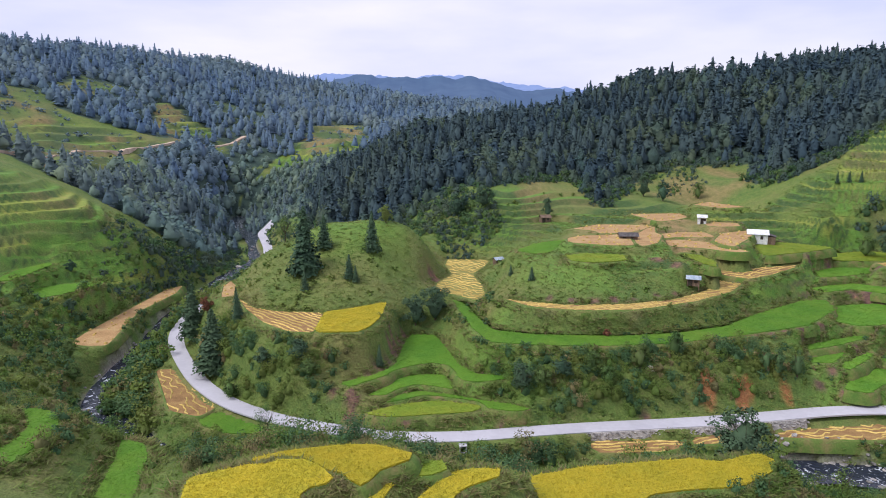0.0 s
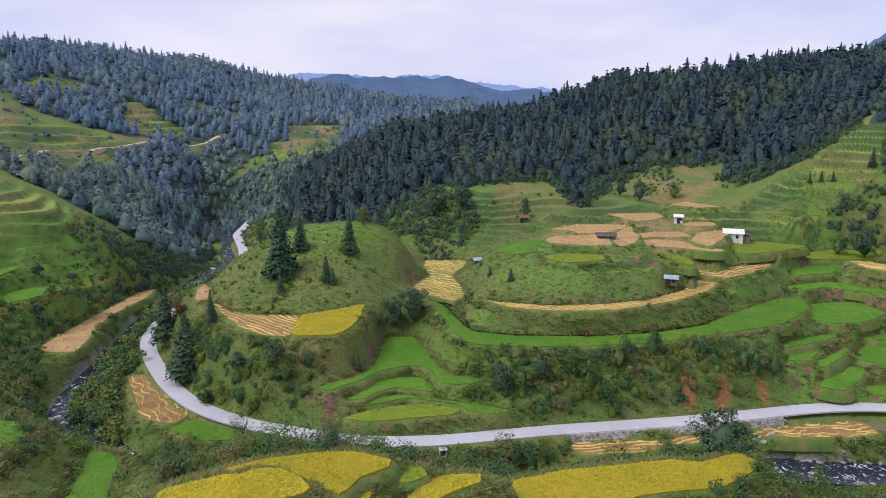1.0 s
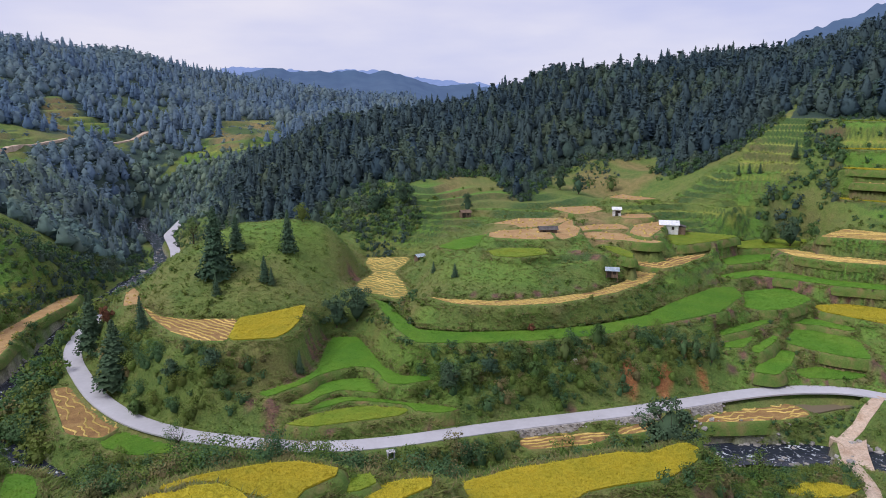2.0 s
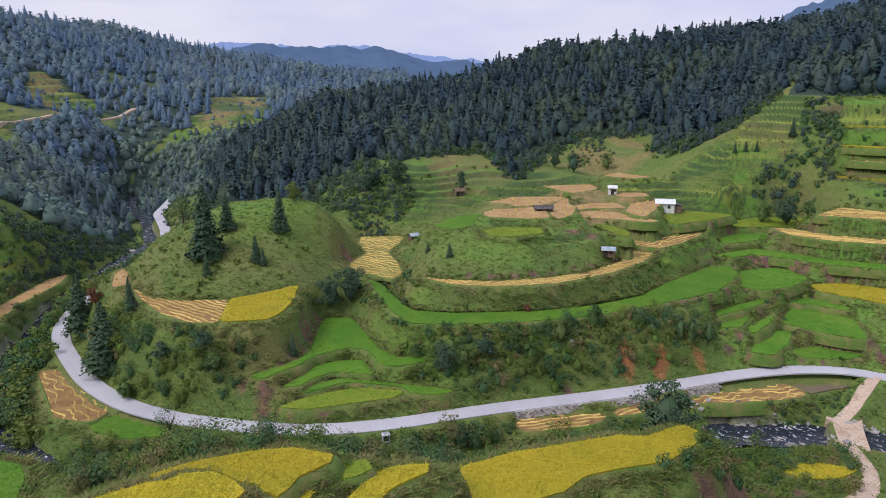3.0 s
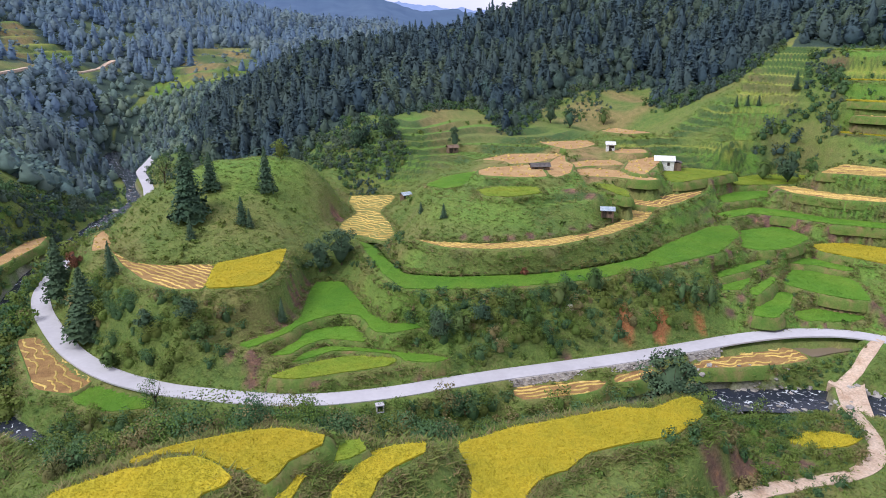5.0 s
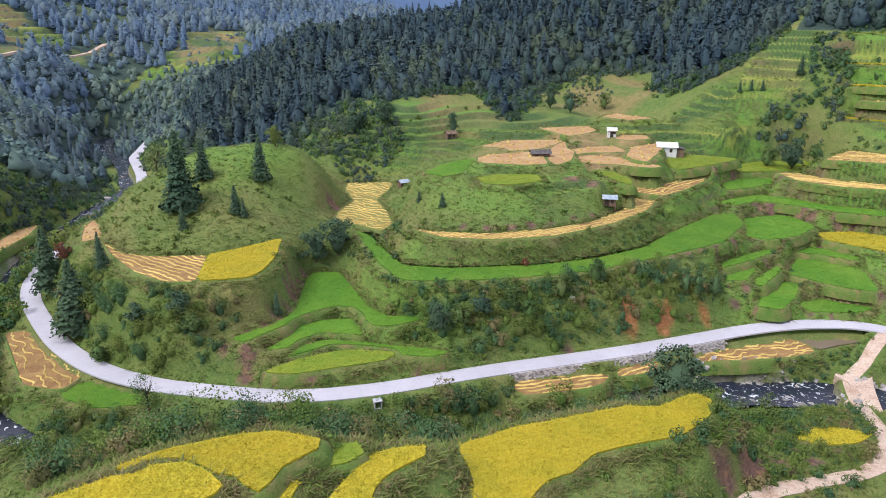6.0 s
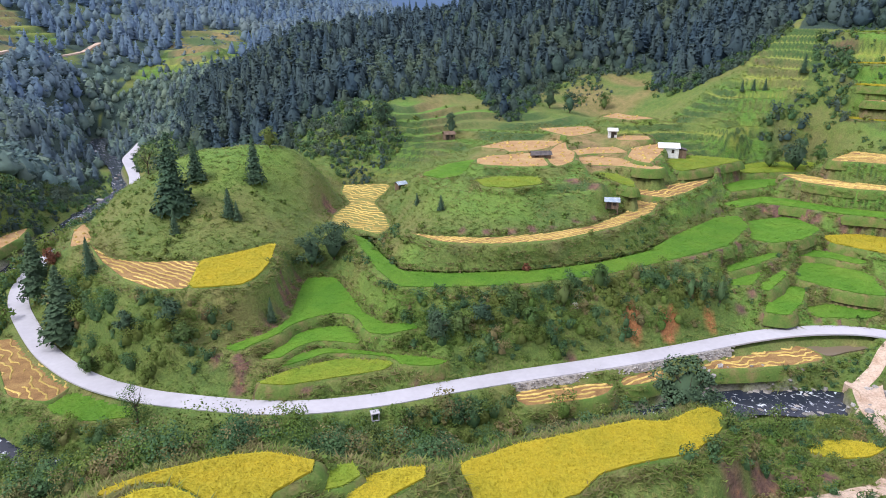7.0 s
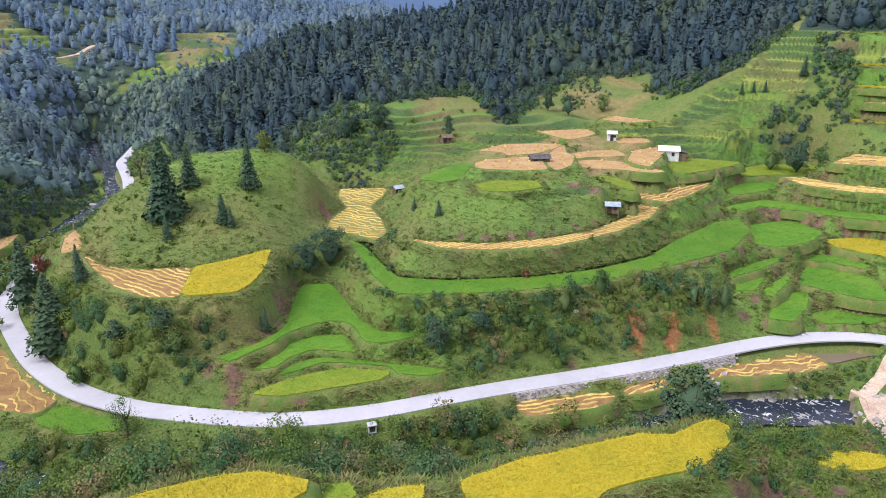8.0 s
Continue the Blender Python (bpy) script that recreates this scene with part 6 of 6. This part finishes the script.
M_TILE = material("dark_roof_tiles", [(0.06, 0.055, 0.055), (0.11, 0.10, 0.10), (0.16, 0.14, 0.13)], 1.0, 0.9, fine=6.0, bump=0.5)
# for plank doors, and for the shade inside windows
M_DARK = material("door_boards_and_opening_shade", [(0.03, 0.025, 0.02), (0.06, 0.045, 0.035)], 1.5, 0.9, fine=5.0)


def box(bm, x0, x1, y0, y1, z0, z1):
    v = [bm.verts.new(p) for p in ((x0, y0, z0), (x1, y0, z0), (x1, y1, z0), (x0, y1, z0), (x0, y0, z1), (x1, y0, z1), (x1, y1, z1), (x0, y1, z1))]
    for q in ((0, 3, 2, 1), (4, 5, 6, 7), (0, 1, 5, 4), (1, 2, 6, 5), (2, 3, 7, 6), (3, 0, 4, 7)):
        bm.faces.new([v[i] for i in q])


def roof_slope(root, x0, x1, ridge, eave, mat, name="roof"):
    """One slope of a ribbed roof; ridge and eave are (y, z)."""
    bm = bmesh.new()
    n = max(6, int((x1 - x0) / 0.18))
    top, bot = [], []
    for k in range(n + 1):
        x = x0 + (x1 - x0) * k / n
        b = 0.045 if k % 2 else 0.0
        top.append([bm.verts.new((x, y, z + b)) for y, z in (ridge, eave)])
        bot.append([bm.verts.new((x, y, z + b - 0.06)) for y, z in (ridge, eave)])
    for k in range(n):
        bm.faces.new((top[k][0], top[k][1], top[k + 1][1], top[k + 1][0]))
        bm.faces.new((bot[k][0], bot[k + 1][0], bot[k + 1][1], bot[k][1]))
        bm.faces.new((top[k][1], bot[k][1], bot[k + 1][1], top[k + 1][1]))
    part(name, bm, mat, root)


def hut(x, y, turn, w, d, h, rise, walls, roof, label, name, category, stilts=0.0, door=0.25, window=0.7, lean=None):
    """A small gabled building; its ridge runs along its own x."""
    root = new(name)
    root.matrix_basis = pose(x, y, float(ground_z(x, y)) - 0.05, 0, 0, turn)
    tagged(root, label, category)
    z0 = stilts
    for x0, x1, y0, y1 in ((-w / 2, w / 2, -d / 2, -d / 2 + 0.12), (-w / 2, w / 2, d / 2 - 0.12, d / 2)):
        bm = bmesh.new()
        box(bm, x0, x1, y0, y1, z0 - (0.4 if not stilts else 0), z0 + h)
        part("wall", bm, walls, root)
    for sx in (-1, 1):
        bm = bmesh.new()
        xa, xb = sorted((sx * (w / 2 - 0.003), sx * (w / 2 - 0.12)))
        lo = [bm.verts.new((xa, yy, zz)) for yy, zz in ((-d / 2 + 0.121, z0 - (0.4 if not stilts else 0)), (d / 2 - 0.121, z0 - (0.4 if not stilts else 0)), (d / 2 - 0.121, z0 + h), (0, z0 + h + rise * 0.94), (-d / 2 + 0.121, z0 + h))]
        hi = [bm.verts.new((xb, v.co.y, v.co.z)) for v in lo]
        bm.faces.new(lo[::-1])
        bm.faces.new(hi)
        for k in range(5):
            bm.faces.new((lo[k], lo[(k + 1) % 5], hi[(k + 1) % 5], hi[k]))
        part("gable_wall", bm, walls, root)
    roof_slope(root, -w / 2 - 0.35, w / 2 + 0.35, (0, z0 + h + rise), (-d / 2 - 0.45, z0 + h - 0.12), roof)
    roof_slope(root, -w / 2 - 0.35, w / 2 + 0.35, (0, z0 + h + rise), (d / 2 + 0.45, z0 + h - 0.12), roof)
    bm = bmesh.new()
    dx = -w / 2 + w * door
    box(bm, dx - 0.5, dx + 0.5, -d / 2 - 0.03, -d / 2 + 0.03, z0, z0 + min(1.95, h - 0.2))
    part("door", bm, M_DARK, root, "dark plank door")
    bm = bmesh.new()
    wx = -w / 2 + w * window
    # no hole in the wall: a dark panel imitates the shade inside
    box(bm, wx - 0.4, wx + 0.4, -d / 2 - 0.03, -d / 2 + 0.03, z0 + h * 0.45, z0 + h * 0.8)
    win = part("window", bm, M_DARK, root, "dark panel for the shade inside a window opening")
    bm = bmesh.new()
    box(bm, wx - 0.48, wx + 0.48, -d / 2 - 0.07, -d / 2 - 0.032, z0 + h * 0.45 - 0.08, z0 + h * 0.45)
    part("sill", bm, walls, win)
    if stilts:
        for px in (-w / 2 + 0.1, w / 2 - 0.1):
            for py in (-d / 2 + 0.1, d / 2 - 0.1):
                bm = bmesh.new()
                box(bm, px - 0.08, px + 0.08, py - 0.08, py + 0.08, -0.6, z0)
                part("post", bm, M_TIMBER, root)
    if lean:
        bm = bmesh.new()
        box(bm, w / 2 + 0.003, w / 2 + lean, -d / 2 + 0.3, d / 2 - 0.3, -0.4, h * 0.75)
        part("lean_to", bm, M_TIMBER, root, "brown boarded lean-to shed")
        bm = bmesh.new()
        va = [bm.verts.new(p) for p in ((w / 2 + 0.01, -d / 2 + 0.1, h * 0.98), (w / 2 + 0.01, d / 2 - 0.1, h * 0.98), (w / 2 + lean + 0.3, d / 2 - 0.1, h * 0.76), (w / 2 + lean + 0.3, -d / 2 + 0.1, h * 0.76))]
        vb = [bm.verts.new(v.co + Vector((0, 0, -0.07))) for v in va]
        bm.faces.new(va[::-1])
        bm.faces.new(vb)
        for k in range(4):
            bm.faces.new((va[k], va[(k + 1) % 4], vb[(k + 1) % 4], vb[k]))
        part("lean_to_roof", bm, M_TILE, root)
    return root


hut(98.4, 196.5, -22, 5.6, 4.6, 3.0, 1.1, M_WHITEWALL, M_SHEET, "white-walled farm building with a pale metal roof", "farmhouse", "house", lean=2.2)
hut(86.0, 209.5, -18, 2.6, 2.2, 2.4, 0.7, M_WHITEWALL, M_SHEET, "small white field house on the terraces", "field_house", "house", door=0.5, window=0.8)
hut(62.4, 154.4, -20, 2.9, 2.3, 1.9, 0.6, M_TIMBER, M_BLUESHEET, "timber field hut with a bluish metal roof on stilts", "field_hut", "hut", stilts=0.7)
hut(37.2, 230.2, 12, 3.4, 2.6, 2.0, 0.8, M_TIMBER, M_TIMBER, "old brown wooden hut under a dark tree", "field_hut", "hut")
hut(17.6, 199.0, 25, 2.6, 2.2, 1.8, 0.6, M_TIMBER, M_BLUESHEET, "small weathered hut with a bluish metal roof at the field edge", "field_hut", "hut")
hut(53.5, 181.5, -5, 5.0, 2.6, 0.9, 0.8, M_TIMBER, M_TILE, "low shed with a dark tiled roof behind the mound", "field_shed", "shed")


# ---- ford, rocks and the stone wall under the road ----
FORD = spline([(88.8, 107.6), (92.6, 108.8), (96.5, 109.1), (98.5, 109.5), (94.9, 105.5), (92.3, 102.1), (89.9, 98.5), (87, 94), (85.2, 91.0), (82.9, 90.8), (84.6, 94.3), (84.4, 97.6), (83, 98.4), (86.5, 101), (89.2, 104.7)], 0.8, True)
tagged(new("ford", polygon_slab("ford", FORD, -9.0, -6.25, M_TRACK)), "pale concrete and gravel ford across the river", "ford", kind="structure")


def rock_mesh(seed):
    rs = np.random.RandomState(seed)
    bm = bmesh.new()
    bmesh.ops.create_icosphere(bm, subdivisions=1, radius=0.5)
    for v in bm.verts:
        v.co *= rs.uniform(0.75, 1.2)
        v.co.z *= 0.7
    me = bpy.data.meshes.new("rock")
    bm.to_mesh(me)
    bm.free()
    me.materials.append(M_ROCK)
    return me


ROCKS = [rock_mesh(800 + k) for k in range(6)]
rs_rock = np.random.RandomState(21)


def scatter_rocks(count, line, lo, hi, reach):
    for _ in range(count):
        i = rs_rock.randint(len(line) - 1)
        t = line[i + 1, :2] - line[i, :2]
        n = np.array((-t[1], t[0])) / np.linalg.norm(t)
        off = rs_rock.choice((-1, 1)) * rs_rock.uniform(*reach)
        p = line[i, :2] + t * rs_rock.uniform() + n * off
        s = lo + (hi - lo) * rs_rock.uniform() ** 2.2
        ob = new("river_rock", ROCKS[rs_rock.randint(6)])
        z = max(float(ground_z(*p)), line[i, 2] - 0.25) + 0.1 * s
        ob.matrix_basis = pose(p[0], p[1], z, rs_rock.uniform(-20, 20), rs_rock.uniform(-20, 20), rs_rock.uniform(0, 360)) @ Matrix.Diagonal((s * rs_rock.uniform(0.8, 1.5), s, s * 0.8, 1))
        tagged(ob, "rough grey boulder in the river bed", "rock", "river rocks")


near_part = RIVER[(RIVER[:, 0] > 58) & (RIVER[:, 0] < 110)]
west_part = RIVER[(RIVER[:, 1] > 118) & (RIVER[:, 1] < 175) & (RIVER[:, 0] < -60)]
far_part = RIVER[(RIVER[:, 1] > 240) & (RIVER[:, 1] < 310)]
scatter_rocks(150, near_part, 0.5, 1.8, (2.0, 5.2))
scatter_rocks(50, near_part, 0.4, 1.2, (0.0, 3.0))
scatter_rocks(34, west_part, 0.6, 1.9, (1.5, 4.6))
scatter_rocks(35, far_part, 0.8, 2.2, (0.5, 5.0))


def road_wall():
    """A sloping rubble wall that holds the road's lower side."""
    line = ROAD[(ROAD[:, 0] > 26) & (ROAD[:, 0] < 72) & (ROAD[:, 1] < 130)]
    t = np.gradient(line[:, :2], axis=0)
    t /= np.linalg.norm(t, axis=1)[:, None]
    n = np.stack([t[:, 1], -t[:, 0]], -1)
    rows = []
    for off, z in ((1.9, -0.2), (1.98, -0.06), (2.15, -0.08), (2.6, -1.3), (2.75, -2.0)):
        rows.append(np.column_stack([line[:, :2] + n * off, line[:, 2] + z]))
    root = new("road_wall", mesh_from("road_wall", np.stack(rows, 1).reshape(-1, 3), grid_faces(len(line), 5), [M_ROCK]))
    tagged(root, "grey rubble stone wall under the road edge", "stone wall", kind="structure")
    r = np.random.RandomState(5)
    for _ in range(240):
        i, u = r.randint(len(line)), r.uniform(0.02, 1.0)
        p = line[i, :2] + n[i] * (2.15 + 0.45 * u) + t[i] * r.uniform(-0.75, 0.75)
        ob = new("stone", ROCKS[r.randint(6)])
        s = r.uniform(0.3, 0.6)
        ob.matrix_basis = pose(p[0], p[1], line[i, 2] - 0.1 - 1.25 * u, r.uniform(-25, 25), r.uniform(-25, 25), r.uniform(0, 360)) @ Matrix.Diagonal((s * 1.3, s, s * 0.8, 1))
        ob.parent = root


road_wall()


def drain_box(x, y, turn):
    """A small concrete inlet box with a dark mouth, set into the bank."""
    root = tagged(new("drain_box"), "small grey concrete drain box below the road", "drain box")
    root.matrix_basis = pose(x, y, float(ground_z(x, y)) - 0.3, 0, 0, turn)
    for name, b in (("side_wall", (-0.62, -0.45, -0.5, 0.5, 0, 1.3)), ("side_wall", (0.45, 0.62, -0.5, 0.5, 0, 1.3)), ("back_wall", (-0.45, 0.45, 0.36, 0.5, 0, 1.3)), ("cover", (-0.72, 0.72, -0.6, 0.58, 1.3, 1.45)), ("floor_slab", (-0.45, 0.45, -0.5, 0.36, 0, 0.12))):
        bm = bmesh.new()
        box(bm, *b)
        bmesh.ops.bevel(bm, geom=bm.edges[:], offset=0.025, segments=1, affect="EDGES")
        part(name, bm, M_ROAD, root)


drain_box(3.6, 105.4, 8)


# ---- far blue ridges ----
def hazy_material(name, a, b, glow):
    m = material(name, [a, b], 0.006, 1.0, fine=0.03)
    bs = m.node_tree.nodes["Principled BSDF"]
    # The blue haze in front of a ridge is imitated by its own emission.
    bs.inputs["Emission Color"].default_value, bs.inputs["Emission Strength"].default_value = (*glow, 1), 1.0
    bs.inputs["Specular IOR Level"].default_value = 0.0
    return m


def far_ridge(x0, x1, y, tops, rough, mat, label, seed):
    """A long mountain ridge; tops are (x, z)."""
    xs = np.linspace(x0, x1, 420)
    tx, tz = zip(*tops)
    crest = np.interp(xs, tx, tz) + rough * (wave(xs, xs * 0, rough * 5, seed) + 0.45 * wave(xs, xs * 0, rough * 1.2, seed + 1))
    rows = []
    for u in np.linspace(0, 1, 12):
        rows.append(np.column_stack([xs, y - (1 - u) * 0.35 * y + 0.04 * y * wave(xs, np.full_like(xs, u * 300), 90, seed + 2) * (1 - u), 40 + (crest - 40) * u + 6 * (1 - u) * u * rough * 0.3 * wave(xs, np.full_like(xs, u * 500), 40, seed + 3)]))
    v = np.concatenate(rows)
    ob = new("backdrop_ridge", mesh_from("backdrop_ridge", v, grid_faces(12, 420), [mat], flat=False))
    tagged(ob, label, "mountain ridge", kind="structure")


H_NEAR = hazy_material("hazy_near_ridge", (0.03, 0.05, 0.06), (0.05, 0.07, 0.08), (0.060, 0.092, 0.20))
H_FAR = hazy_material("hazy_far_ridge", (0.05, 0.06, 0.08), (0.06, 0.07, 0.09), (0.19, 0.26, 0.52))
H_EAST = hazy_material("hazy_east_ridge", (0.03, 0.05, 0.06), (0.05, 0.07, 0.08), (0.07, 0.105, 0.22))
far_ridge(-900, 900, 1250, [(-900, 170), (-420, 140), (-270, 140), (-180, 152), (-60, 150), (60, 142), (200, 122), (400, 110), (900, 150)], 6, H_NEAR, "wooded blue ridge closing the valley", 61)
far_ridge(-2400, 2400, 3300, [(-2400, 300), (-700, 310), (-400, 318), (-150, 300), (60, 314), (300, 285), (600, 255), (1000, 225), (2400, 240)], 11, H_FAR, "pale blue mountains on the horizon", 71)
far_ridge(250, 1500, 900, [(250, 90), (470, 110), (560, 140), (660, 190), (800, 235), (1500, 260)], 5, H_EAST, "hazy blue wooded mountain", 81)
